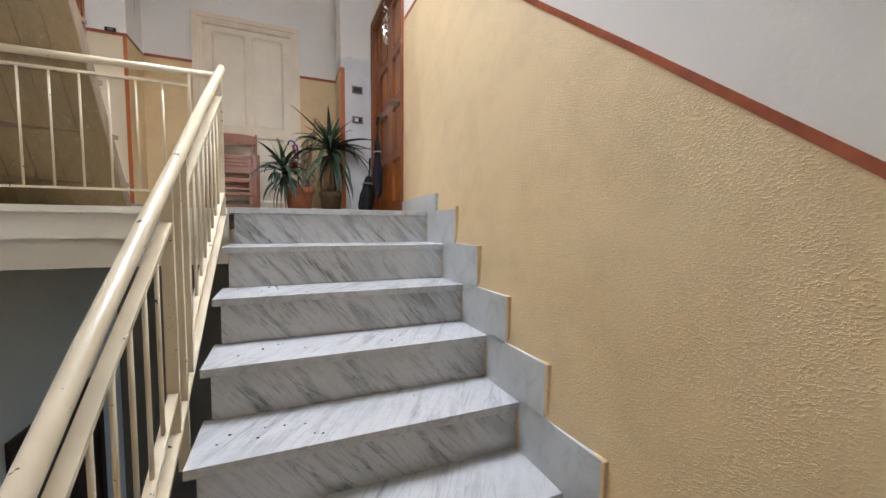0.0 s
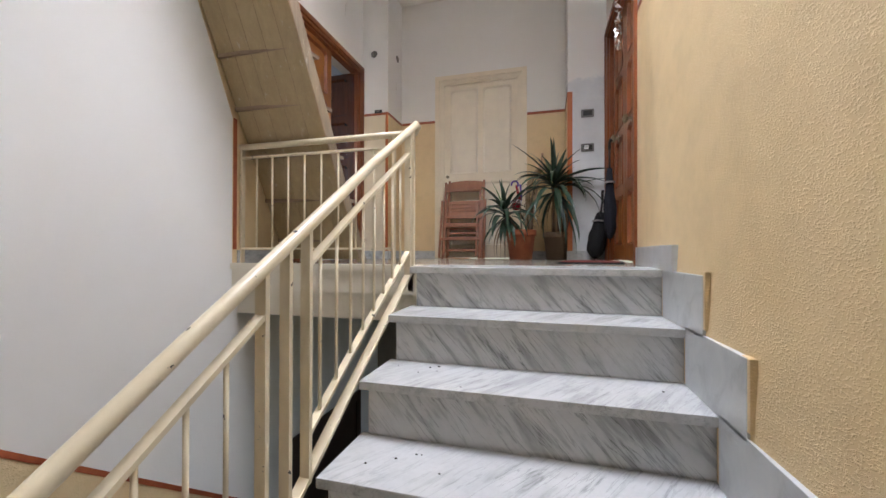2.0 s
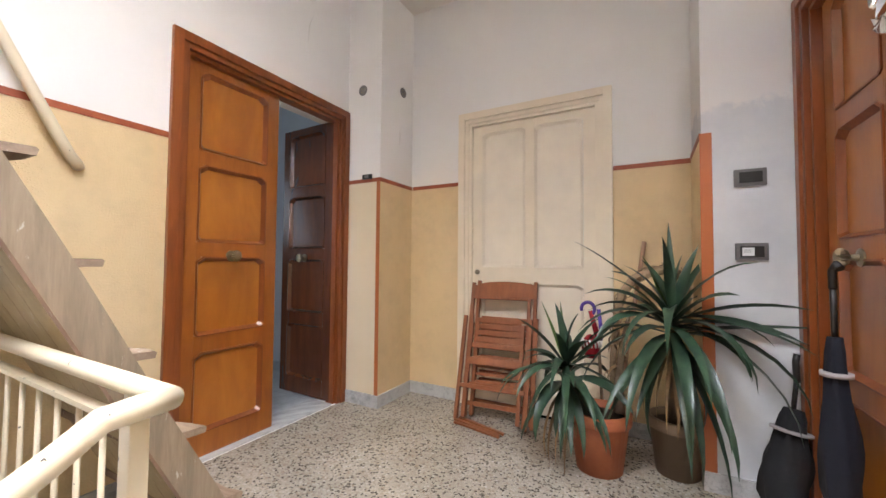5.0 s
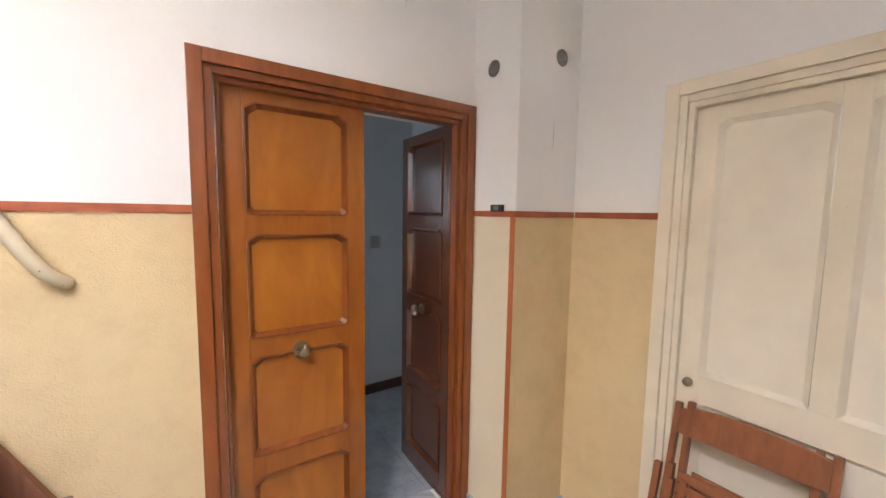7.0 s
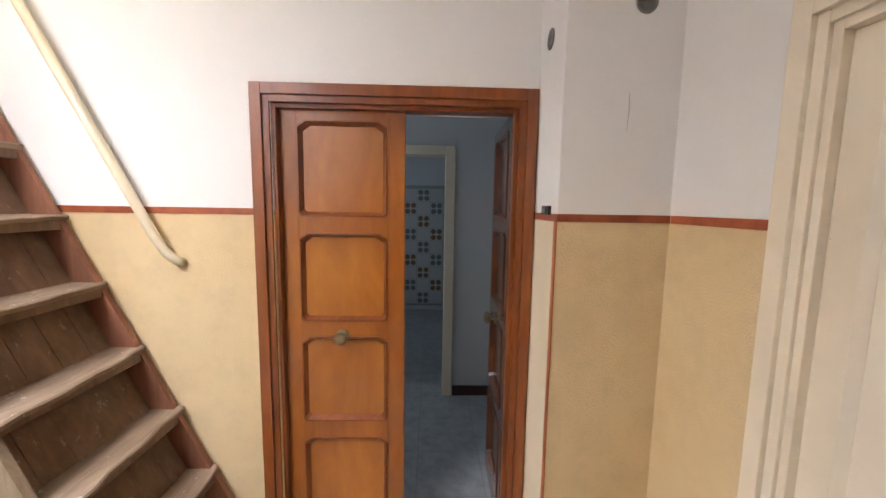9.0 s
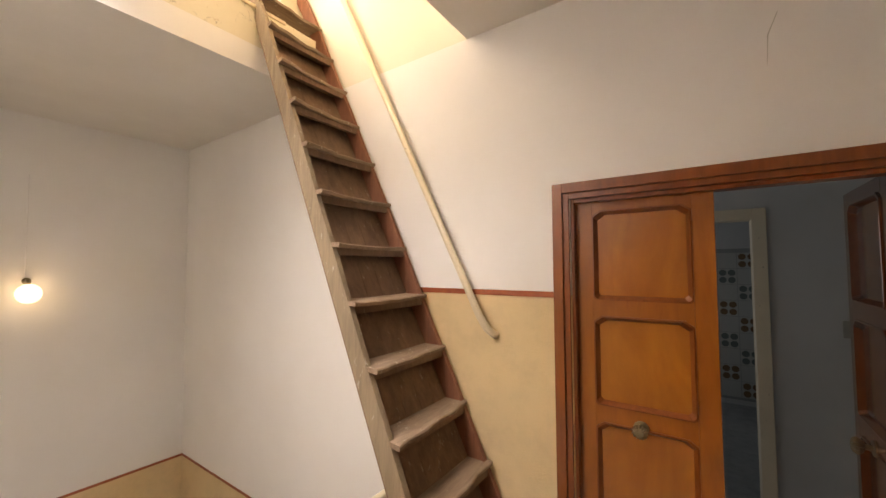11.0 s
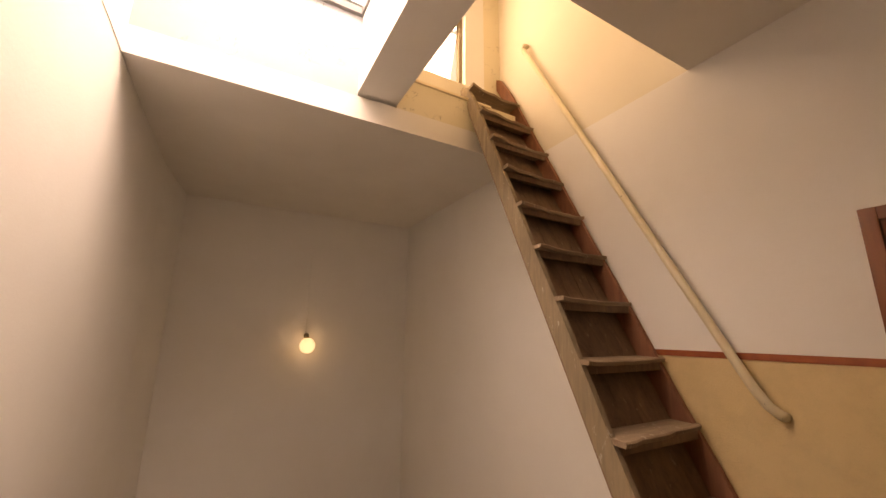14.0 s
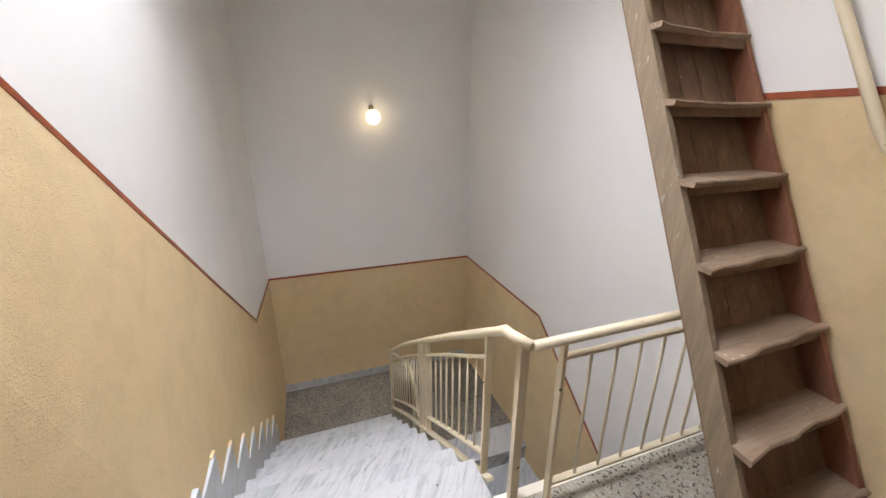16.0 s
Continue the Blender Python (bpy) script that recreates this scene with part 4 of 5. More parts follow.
# ---- the ladder stair ----
def ladder():
    L = thing("wooden_ladder", (-0.95, 3.24, 0), "steep old wooden ladder stair, worn and splashed with paint", "ladder")
    xr = WEST + 0.018
    left = lambda z: -0.625 - 0.040 * z
    nose = lambda z: 3.348 - 0.498 * z
    def board(nm, xf, top, m, lab):
        bm = B()
        t, dep = 0.028, 0.103
        ends = [(nose(0) - 0.03, 0.0)]
        n, a, b = 14, [], []
        for i in range(n + 1):
            z = top * i / n
            wob = 0.003 * math.sin(i * 2.1)
            a.append((nose(z) - 0.025 + wob, z))
            b.append((nose(z) - 0.025 - dep, z))
        a[-1] = (nose(top) - 0.025 - 0.05, top - 0.01)
        b[-1] = (nose(top) - 0.025 - 0.095, top - 0.015)
        a.insert(-1, (nose(top) - 0.02, top - 0.05))
        b.insert(-1, (nose(top) - dep - 0.01, top - 0.06))
        rows = []
        for sgn in (0, 1):
            rows.append(([bm.verts.new((xf(z) + sgn * t, y, z)) for y, z in a], [bm.verts.new((xf(z) + sgn * t, y, z)) for y, z in b]))
        (a0, b0), (a1, b1) = rows
        for i in range(len(a) - 1):
            bm.faces.new((a0[i], a0[i + 1], b0[i + 1], b0[i]))
            bm.faces.new((a1[i], b1[i], b1[i + 1], a1[i + 1]))
            bm.faces.new((a0[i], a1[i], a1[i + 1], a0[i + 1]))
            bm.faces.new((b0[i], b0[i + 1], b1[i + 1], b1[i])).material_index = 1
        bm.faces.new((a0[0], b0[0], b1[0], a1[0]))
        bm.faces.new((a0[-1], a1[-1], b1[-1], b0[-1]))
        part(nm, bm, [m, M_SOFFIT], L, lab)
    board("stringer", lambda z: left(z) - 0.03, 3.60, M_OLD, "grey-brown worn side board with white paint spots")
    board("wall_stringer", lambda z: xr - 0.002, 3.95, M_RED, "faded red-brown side board against the wall")
    rnd = random.Random(4)
    for i in range(13):
        z = 0.172 + 0.2805 * i
        y = nose(z)
        x1 = left(z) + 0.004
        bm = B()
        n = 9
        top, bot = [], []
        for k in range(n + 1):
            u = k / n
            x = xr + (x1 - xr) * u
            jog = 0.007 * math.sin(k * 1.7 + i * 2.3) + 0.010 * math.sin(math.pi * u) * (0.6 if i % 2 else 1)
            y0, sag = y - jog, -0.007 * math.sin(math.pi * u) + 0.0015 * math.sin(k * 3.1 + i)
            y, y0 = nose(z) + 0.022 * u, y0 + 0.022 * u
            cols = []
            for yy, zz in ((y0, z + sag - 0.006), (y0 - 0.006, z + sag), (y - 0.145, z + 0.001), (y - 0.145, z - 0.024), (y0 - 0.004, z + sag - 0.022)):
                cols.append(bm.verts.new((min(x, left(z) - 0.016) if yy < y0 - 0.02 else x, yy, zz)))
            top.append(cols)
        for a, b in zip(top, top[1:]):
            for j in range(5):
                bm.faces.new((a[j], b[j], b[(j + 1) % 5], a[(j + 1) % 5]))
        bm.faces.new(top[0])
        bm.faces.new(top[-1][::-1])
        part("tread", bm, M_TREAD, L, "dusty worn tread with a chipped front edge")
        if i < 12:
            bm = B()
            box(bm, xr + 0.026, left(z) - 0.03, y - 0.05, y - 0.03, z - 0.062, z - 0.024, 0, 0.003)
            part("cleat", bm, M_BACK, L)
    # boards closing the back
    z0, z1 = 0.02, 3.30
    w = 5
    for k in range(w):
        def xat(z, q):
            return xr + 0.001 + (left(z) - 0.003 - (xr + 0.001)) * q
        q0, q1 = k / w + 0.002, (k + 1) / w - 0.002
        bm = B()
        vs = []
        for z in (z0, z1):
            for q in (q0, q1):
                for back in (0.101, 0.113):
                    vs.append(bm.verts.new((xat(z, q), nose(z) - 0.025 - back, z)))
        for f in ((0, 2, 3, 1), (4, 5, 7, 6), (0, 1, 5, 4), (2, 6, 7, 3), (0, 4, 6, 2), (1, 3, 7, 5)):
            fc = bm.faces.new([vs[i] for i in f])
            fc.material_index = 1 if f == (1, 3, 7, 5) else 0
        part("back_board", bm, [M_BACK, M_SOFFIT], L, "back board, cream-brown paint outside")


ladder()

# ---- fittings on the walls ----
def wall_switches():
    for z, lit in ((1.395, False), (1.068, True)):
        s = thing("light_switch", (1.08, 4.50, z), "grey wall plate with a small white name card and black button" if lit else "grey wall plate with a black light switch", "switch", "switch plates beside the door")
        bm = B()
        box(bm, 1.022, 1.138, 4.488, 4.4995, z - 0.038, z + 0.038, 0, 0.005)
        part("plate", bm, M_GREYPLATE, s)
        bm = B()
        box(bm, 1.040, 1.122, 4.483, 4.490, z - 0.024, z + 0.024, 0, 0.003)
        part("button", bm, M_BLACK, s)
        if lit:
            bm = B()
            box(bm, 1.046, 1.088, 4.4815, 4.4832, z - 0.018, z + 0.018)
            part("card", bm, M_LABEL, s, "small white card with unreadable writing")
            bm = B()
            for dz in (0.006, -0.002):
                box(bm, 1.052, 1.078, 4.4808, 4.4817, z + dz, z + dz + 0.002)
            part("writing", bm, M_GREYPLATE, s)
    s = thing("doorbell", (-1.087, 4.5165, 1.623), "small black doorbell plate above the painted line", "doorbell")
    bm = B()
    box(bm, -1.128, -1.046, 4.503, 4.5164, 1.606, 1.640, 0, 0.003)
    part("plate", bm, M_BLACK, s)
    bm = B()
    box(bm, -1.104, -1.070, 4.4995, 4.5035, 1.613, 1.633, 0, 0.002)
    part("button", bm, M_GREYPLATE, s)
    for at, ax, lab in (((-1.142, 4.5165, 2.268), "y", "round metal junction box cover on the pillar"), ((-0.975, 4.785, 2.325), "x", "round metal junction box cover on the side of the pillar")):
        s = thing("junction_box", at, lab, "junction box", "junction boxes on the pillar")
        bm = B()
        sg = -1 if ax == "y" else 1
        rings = lathe(bm, [(0.038, 0.0), (0.038, sg * 0.004), (0.030, sg * 0.005), (0.028, sg * 0.001), (0.001, sg * 0.001)], at, 20, axis=ax)
        part("cover", bm, M_HOLE, s)
        bm = B()
        for a in (0.4, 2.2, 4.1):
            o = Vector((0.016 * math.cos(a), sg * 0.004, 0.016 * math.sin(a))) if ax == "y" else Vector((sg * 0.004, 0.016 * math.cos(a), 0.016 * math.sin(a)))
            bmesh.ops.create_icosphere(bm, subdivisions=1, radius=0.006, matrix=Matrix.Translation(Vector(at) + o))
        part("screw", bm, M_BRASS, s)


M_HOLE = mat("dull_grey_metal", (0.22, 0.21, 0.20), 0.45, 0.6)
wall_switches()


def wall_lamp():
    at = Vector((-0.108, SOUTH + 0.115, 1.53))
    s = thing("wall_lamp", (at.x, SOUTH, at.z), "small round glowing glass globe lamp on a short arm", "wall lamp")
    bm = B()
    bmesh.ops.create_uvsphere(bm, u_segments=20, v_segments=14, radius=0.078, matrix=Matrix.Translation(at))
    for f in bm.faces:
        f.smooth = True
    g = part("globe", bm, M_GLOBE, s, "lit translucent glass globe")
    g.visible_shadow = False
    bm = B()
    tube(bm, [(at.x, SOUTH + 0.001, at.z + 0.10), (at.x, SOUTH + 0.07, at.z + 0.115), (at.x, at.y, at.z + 0.076)], 0.012, 10)
    lathe(bm, [(0.028, 0), (0.028, 0.012), (0.012, 0.018)], (at.x, SOUTH + 0.001, at.z + 0.10), 14, axis="y")
    part("arm", bm, M_BRASS, s)
    bm = B()
    rod(bm, (at.x + 0.01, SOUTH + 0.004, at.z + 0.06), (at.x + 0.012, SOUTH + 0.004, CEIL - 0.5), 0.003, 6)
    part("cable", bm, M_WHITE, s)
    lamp = new("globe_light", bpy.data.lights.new("globe_light", "POINT"))
    lamp.data.energy, lamp.data.color, lamp.data.shadow_soft_size = GLOBE_POWER, GLOBE_COLOUR, 0.07
    lamp.location = at


M_GLOBE = mat("glowing_glass", (0.95, 0.85, 0.65), 0.2)
M_GLOBE.node_tree.nodes["Principled BSDF"].inputs["Emission Color"].default_value = (1.0, 0.86, 0.62, 1)
M_GLOBE.node_tree.nodes["Principled BSDF"].inputs["Emission Strength"].default_value = 2.0
wall_lamp()


def hatch_window():
    w = thing("window_hatch", (-0.5, 1.25, 3.7), "weathered frame of the roof hatch with a frosted pane", "window")
    tagged(w, kind="structure")
    for nm, bx in (("frame", (-0.90, -0.865, 1.20, 1.25, 3.72, 5.1)), ("sill", (-1.10, -0.19, 1.18, 1.36, 3.44, 3.72)), ("frame", (-0.865, -0.19, 1.20, 1.25, 3.72, 3.755))):
        bm = B()
        box(bm, *bx, 0, 0.003)
        part(nm, bm, M_PALE2 if nm == "sill" else M_OLD, w)
    bm = B()
    box(bm, -1.10, -0.90, 1.185, 1.30, 3.72, 5.1)
    part("jamb", bm, M_WHITE, w)
    bm = B()
    box(bm, -0.865, -0.19, 1.222, 1.226, 3.755, 5.1)
    p = part("pane", bm, M_GLASS, w)
    p.visible_shadow = False
    # raised plaster ledge below the hatch
    bm = B()
    box(bm, WEST + 0.3, -0.19, OPEN_S - 0.005, OPEN_S + 0.014, 3.425, 3.445, 0, 0.003)
    structure("trim", bm, M_PALE, "thin ledge under the roof hatch", "ledge")


hatch_window()

# ---- things on the landing ----
def folding_chair(base, lean, turn, label):
    """A folded slatted chair, in its own space: x across, z up, standing on its feet and leaning back towards +y."""
    C = thing("folding_chair", base, label, "chair", "folding chairs against the cream door")
    C.rotation_euler = (radians(lean), 0, radians(turn))
    W, H = 0.42, 0.90
    def bar(nm, bx, lab="", rx=0, m=M_CHAIR, bev=0.004):
        bm = B()
        box(bm, *bx, 0, bev)
        ob = part(nm, bm, m, C, lab, local=True)
        return ob
    for x in (0.0, W - 0.022):
        bar("back_leg", (x, x + 0.022, 0.0, 0.030, 0.0, H))
    for x in (0.024, W - 0.046):
        bm = B()
        flat_bar(bm, (x + 0.011, -0.045, 0.02), (x + 0.011, -0.018, 0.62), 0.022, 0.03)
        part("front_leg", bm, M_CHAIR, C, local=True)
    for x in (-0.024, W + 0.002):
        bm = B()
        flat_bar(bm, (x + 0.011, -0.05, 0.0), (x + 0.011, -0.028, 0.66), 0.022, 0.028)
        part("outer_leg", bm, M_CHAIR, C, local=True)
    bm = B()
    prism(bm, "y", 0.004, 0.018, [(0.022, H - 0.115), (W - 0.022, H - 0.115), (W - 0.022, H - 0.02), (W * 0.75, H - 0.008), (W * 0.5, H - 0.003), (W * 0.25, H - 0.008), (0.022, H - 0.02)])
    part("backrest", bm, M_CHAIR, C, "curved top board of the backrest", local=True)
    for i in range(4):
        z = 0.655 - 0.042 * i
        bar("seat_slat", (0.05, W - 0.05, -0.012, 0.0, z - 0.034, z), bev=0.003)
    bar("seat_rail", (0.022, W - 0.022, -0.03, -0.012, 0.452, 0.486))
    for i in range(4):
        z = 0.40 - 0.05 * i
        bar("seat_slat", (0.05, W - 0.05, 0.004, 0.016, z - 0.022, z), bev=0.003)
    bar("stretcher", (0.022, W - 0.022, -0.045, -0.030, 0.345, 0.392))
    bar("stretcher", (0.0, W, -0.060, -0.045, 0.195, 0.222))
    bar("stretcher", (0.022, W - 0.022, 0.006, 0.022, 0.085, 0.112))
    return C


folding_chair((-0.405, 4.66, 0.0), -14, 4, "reddish-brown folded wooden slatted chair leaning against the cream door")
folding_chair((-0.375, 4.73, 0.0), -9.5, 1, "reddish-brown folded wooden chair behind the other one")


def leaf_blade(bm, base, azim, length, droop, rise, width, rnd, mi=0):
    """A long pointed blade with a folded midrib that rises and then bends over."""
    n = 8
    d = Vector((math.cos(azim), math.sin(azim), 0))
    side = Vector((-d.y, d.x, 0))
    p, pitch, rows = Vector(base), rise, []
    tw = rnd.uniform(-0.9, 0.9)
    for i in range(n + 1):
        u = i / n
        w = width * (0.45 + 0.55 * min(1, u * 3.5)) * (1 - max(0, u - 0.45) / 0.55) ** 0.8 if i < n else 0.0008
        up = Vector((-d.x * math.sin(pitch), -d.y * math.sin(pitch), math.cos(pitch)))
        s = (side * math.cos(tw * u) + up * math.sin(tw * u)).normalized()
        rows.append([bm.verts.new(p - s * w / 2 + up * w * 0.16), bm.verts.new(p - up * w * 0.05), bm.verts.new(p + s * w / 2 + up * w * 0.16)])
        p = p + (d * math.cos(pitch) + Vector((0, 0, math.sin(pitch)))) * length / n
        pitch -= droop / n * (0.5 + u)
    for a, b in zip(rows, rows[1:]):
        for j in range(2):
            f = bm.faces.new((a[j], a[j + 1], b[j + 1], b[j]))
            f.smooth, f.material_index = True, mi


def leaf_mat(name, light, dark):
    m = mat(name, light, 0.38)
    col = ramp(m, noise_tex(m, own_coords(m, (6, 6, 6)), 3, 4), [(0.3, dark), (0.7, light)])
    info = nd(m, "ShaderNodeObjectInfo")
    tone = ramp(m, info.outputs["Random"], [(0.0, grey(0.7)), (1.0, grey(1.25))])
    return finish(m, mix(m, 1.0, col, tone, "MULTIPLY"))


M_LEAF = leaf_mat("dark_green_leaf", (0.038, 0.085, 0.042), (0.016, 0.040, 0.026))
M_LEAFY = leaf_mat("bright_green_leaf", (0.13, 0.22, 0.05), (0.06, 0.12, 0.03))
M_DEAD = leaf_mat("dry_brown_leaf", (0.33, 0.20, 0.09), (0.19, 0.11, 0.05))
M_TRUNK = wood("dry_plant_stem", (0.32, 0.24, 0.16), (0.18, 0.12, 0.075), 0.85, 0, (14, 14, 5))


M_DARKPOT = mat("dull_brown_plastic", (0.17, 0.11, 0.065), 0.55)


def pot(parent, at, r, h, m=None):
    bm = B()
    prof = [(0.001, 0.0), (r * 0.72, 0.0), (r * 0.93, h * 0.80), (r * 1.0, h * 0.80), (r * 1.02, h * 0.83), (r * 1.02, h * 0.98), (r * 0.98, h), (r * 0.90, h), (r * 0.86, h * 0.86), (0.001, h * 0.86)]
    lathe(bm, prof, at, 28)
    for f in bm.faces:
        f.material_index = 1 if f.calc_center_median().z > at[2] + h * 0.8 and (Vector(f.calc_center_median()) - Vector(at)).xy.length < r * 0.5 else 0
    part("pot", bm, [m or M_TERRA, M_SOIL], parent, "round pot with a rim")
    bm = B()
    lathe(bm, [(r * 0.87, h * 0.87), (r * 0.5, h * 0.895), (0.001, h * 0.90)], at, 20)
    part("soil", bm, M_SOIL, parent)


def yucca(base, label, heads, seed, r, h):
    rnd = random.Random(seed)
    Y = thing("potted_plant", base, label, "plant")
    pot(Y, base, r, h, M_DARKPOT if "brown pot" in label else None)
    for (hx, hy, hz), n, L, spec in heads:
        bm = B()
        foot = Vector(base) + Vector((0.02 * rnd.uniform(-1, 1), 0.02 * rnd.uniform(-1, 1), h * 0.86))
        top = Vector((hx, hy, hz))
        tube(bm, [foot, foot.lerp(top, 0.5) + Vector((0.01, 0.01, 0)), top], [0.045, 0.038, 0.030] if hz > 0.6 else [0.022, 0.018, 0.020], 9)
        part("trunk", bm, M_TRUNK, Y)
        for az, length, droop, rise, width, bright in spec:
            bm = B()
            leaf_blade(bm, top + Vector((0, 0, rnd.uniform(-0.04, 0.05))), radians(az), length, radians(droop), radians(rise), width, rnd)
            part("leaf", bm, M_LEAFY if bright else M_LEAF, Y)
        for i in range(n):
            az = 2.399 * i + rnd.uniform(-0.3, 0.3)
            out = i / n
            rise = radians(80 - 75 * out + rnd.uniform(-8, 8))
            length = L * rnd.uniform(0.65, 1.0) * (0.75 + 0.3 * out)
            if math.sin(az) > 0.3:
                length = min(length, (NORTH - hy - 0.06) / max(0.3, math.sin(az)) * 0.95)
            droop = radians(25 + 95 * out + rnd.uniform(-20, 25))
            bm = B()
            leaf_blade(bm, top + Vector((0, 0, 0.05 - 0.11 * out)), az, length, droop, rise, rnd.uniform(0.044, 0.064), rnd)
            part("leaf", bm, M_LEAF, Y)
        for i in range(5):
            bm = B()
            leaf_blade(bm, top + Vector((0, 0, -0.09 - 0.03 * i)), 1.9 * i + 3.5, L * 0.5, radians(75), radians(-40), 0.022, rnd)
            part("dry_leaf", bm, M_DEAD, Y)
        for i in range(12 if hz > 0.6 else 4):
            bm = B()
            leaf_blade(bm, top + Vector((0, 0, -0.06 - 0.02 * i)), radians(-150 + 22 * i), 0.40, radians(60), radians(-55), 0.020, rnd)
            part("dry_leaf", bm, M_DEAD, Y)
        # older leaves hanging down over the pot
        for i in range(9):
            az = radians(-165 + 150 * (i + 0.5) / 9 + rnd.uniform(-8, 8))
            bm = B()
            leaf_blade(bm, top + Vector((0, 0, -0.03 - 0.05 * rnd.random())), az, (hz - 0.10) * rnd.uniform(0.75, 1.12), radians(rnd.uniform(40, 75)), radians(rnd.uniform(-55, -12)), rnd.uniform(0.036, 0.05), rnd)
            part("leaf", bm, M_LEAF, Y)
    return Y


yucca((0.80, 4.60, 0), "tall yucca with drooping dark green leaves in a dull brown pot", [((0.78, 4.50, 0.72), 20, 0.60, [
    (200, 0.58, 22, 46, 0.036, 0), (95, 0.50, 10, 84, 0.045, 0), (185, 0.40, 60, 60, 0.05, 1), (40, 0.40, 15, 72, 0.055, 0), (150, 0.40, 20, 75, 0.04, 1),
    (-8, 0.52, 12, 12, 0.045, 0), (-14, 0.50, 40, 24, 0.045, 0), (-22, 0.48, 35, 4, 0.045, 0), (-30, 0.52, 50, 10, 0.05, 0), (8, 0.42, 105, 52, 0.028, 0),
    (-40, 0.66, 95, -5, 0.055, 0), (-85, 0.64, 95, -10, 0.055, 0), (-110, 0.66, 95, 0, 0.055, 0), (-150, 0.62, 100, -5, 0.05, 0), (-20, 0.62, 100, 0, 0.05, 0), (-65, 0.6, 80, -20, 0.05, 0), (-60, 0.52, 110, 20, 0.055, 0), (-95, 0.50, 125, 25, 0.055, 0), (-120, 0.48, 120, 20, 0.052, 0), (-75, 0.50, 90, 0, 0.055, 0), (-140, 0.46, 110, 30, 0.05, 0), (215, 0.50, 80, 20, 0.045, 0), (-45, 0.5, 115, 5, 0.05, 0)])], 11, 0.13, 0.27)
yucca((0.46, 4.46, 0), "low yucca with narrow green leaves in a terracotta pot", [((0.31, 4.42, 0.46), 16, 0.42, [(-80, 0.46, 95, 0, 0.042, 0), (-110, 0.46, 95, -5, 0.042, 0), (-50, 0.46, 95, 0, 0.042, 0), (-140, 0.46, 95, 5, 0.04, 0), (-20, 0.46, 100, 0, 0.042, 0), (170, 0.42, 100, 5, 0.036, 0),
    (150, 0.38, 10, 66, 0.028, 1), (120, 0.40, 8, 80, 0.028, 1), (20, 0.46, 15, 52, 0.03, 0), (-15, 0.42, 20, 45, 0.034, 0),
    (-90, 0.40, 110, 30, 0.04, 0), (-120, 0.40, 110, 20, 0.038, 0), (-60, 0.42, 115, 20, 0.04, 0), (200, 0.38, 100, 20, 0.034, 0), (230, 0.38, 100, 10, 0.034, 0)])], 5, 0.148, 0.29)


def dried_stem():
    s = thing("dry_stalk", (0.57, 4.55, 0), "withered pale plant stalk with curled dry leaves standing in the pot", "plant")
    bm = B()
    tube(bm, [(0.55, 4.52, 0.26), (0.545, 4.56, 0.42), (0.56, 4.58, 0.60), (0.60, 4.62, 0.78)], [0.028, 0.022, 0.014, 0.006], 9)
    part("stalk", bm, M_TRUNK, s)
    rnd = random.Random(8)
    for i in range(16):
        bm = B()
        leaf_blade(bm, (0.56 + 0.03 * rnd.uniform(-1, 1), 4.57, 0.34 + 0.028 * i), rnd.uniform(0, 6.28), rnd.uniform(0.07, 0.15), radians(rnd.uniform(80, 200)), radians(rnd.uniform(10, 70)), 0.018, rnd)
        part("dry_leaf", bm, M_DEAD if i % 3 else M_TRUNK, s)


dried_stem()


def straw_arch():
    """A bent bundle of straw, wound round with strands, standing behind the tall plant."""
    s = thing("straw_arch", (0.62, 4.78, 0), "pale brown arch of bundled dry straw behind the yuccas", "dried plant")
    pts = [Vector(p) for p in ((0.50, 4.76, 0.02), (0.50, 4.77, 0.45), (0.52, 4.78, 0.70), (0.55, 4.78, 0.84), (0.61, 4.78, 0.925), (0.69, 4.78, 0.965), (0.77, 4.78, 0.985), (0.83, 4.78, 0.96), (0.86, 4.78, 0.88), (0.87, 4.78, 0.02))]
    bm = B()
    tube(bm, pts, [0.014, 0.016, 0.020, 0.024, 0.026, 0.026, 0.024, 0.022, 0.018, 0.014], 9)
    part("core", bm, M_STRAW, s)
    rnd = random.Random(21)
    for i in range(70):
        k = rnd.uniform(1.2, 7.8)
        p = pts[int(k)].lerp(pts[int(k) + 1], k % 1)
        d = (pts[int(k) + 1] - pts[int(k)]).normalized()
        off = Vector((rnd.uniform(-1, 1), rnd.uniform(-1, 1), rnd.uniform(-1, 1))) * 0.026
        bm = B()
        tube(bm, [p + off - d * 0.03, p + off * 1.3, p + off * 0.8 + d * 0.04], [0.002, 0.005, 0.002], 5)
        part("straw", bm, M_STRAW if i % 3 else M_TRUNK, s)


M_STRAW = wood("pale_straw", (0.50, 0.37, 0.23), (0.30, 0.20, 0.12), 0.8, 0, (20, 20, 20))
straw_arch()


def wall_cracks():
    """Thin dark hairline cracks in the white plaster."""
    for nm, pts, lab in (("crack", [(-0.9725, 4.745, 2.03), (-0.9725, 4.748, 1.97), (-0.9725, 4.743, 1.90)], "short thin vertical crack in the pillar plaster"),
                         ("crack", [(WEST + 0.001, 4.16, 2.66), (WEST + 0.001, 4.13, 2.58), (WEST + 0.001, 4.125, 2.47)], "thin curved crack in the white plaster over the door")):
        bm = B()
        tube(bm, pts, [0.0008, 0.0018, 0.0006], 5)
        structure(nm, bm, M_CRACK, lab, "crack")


M_CRACK = mat("dirty_crack", (0.56, 0.53, 0.47), 0.9)
wall_cracks()


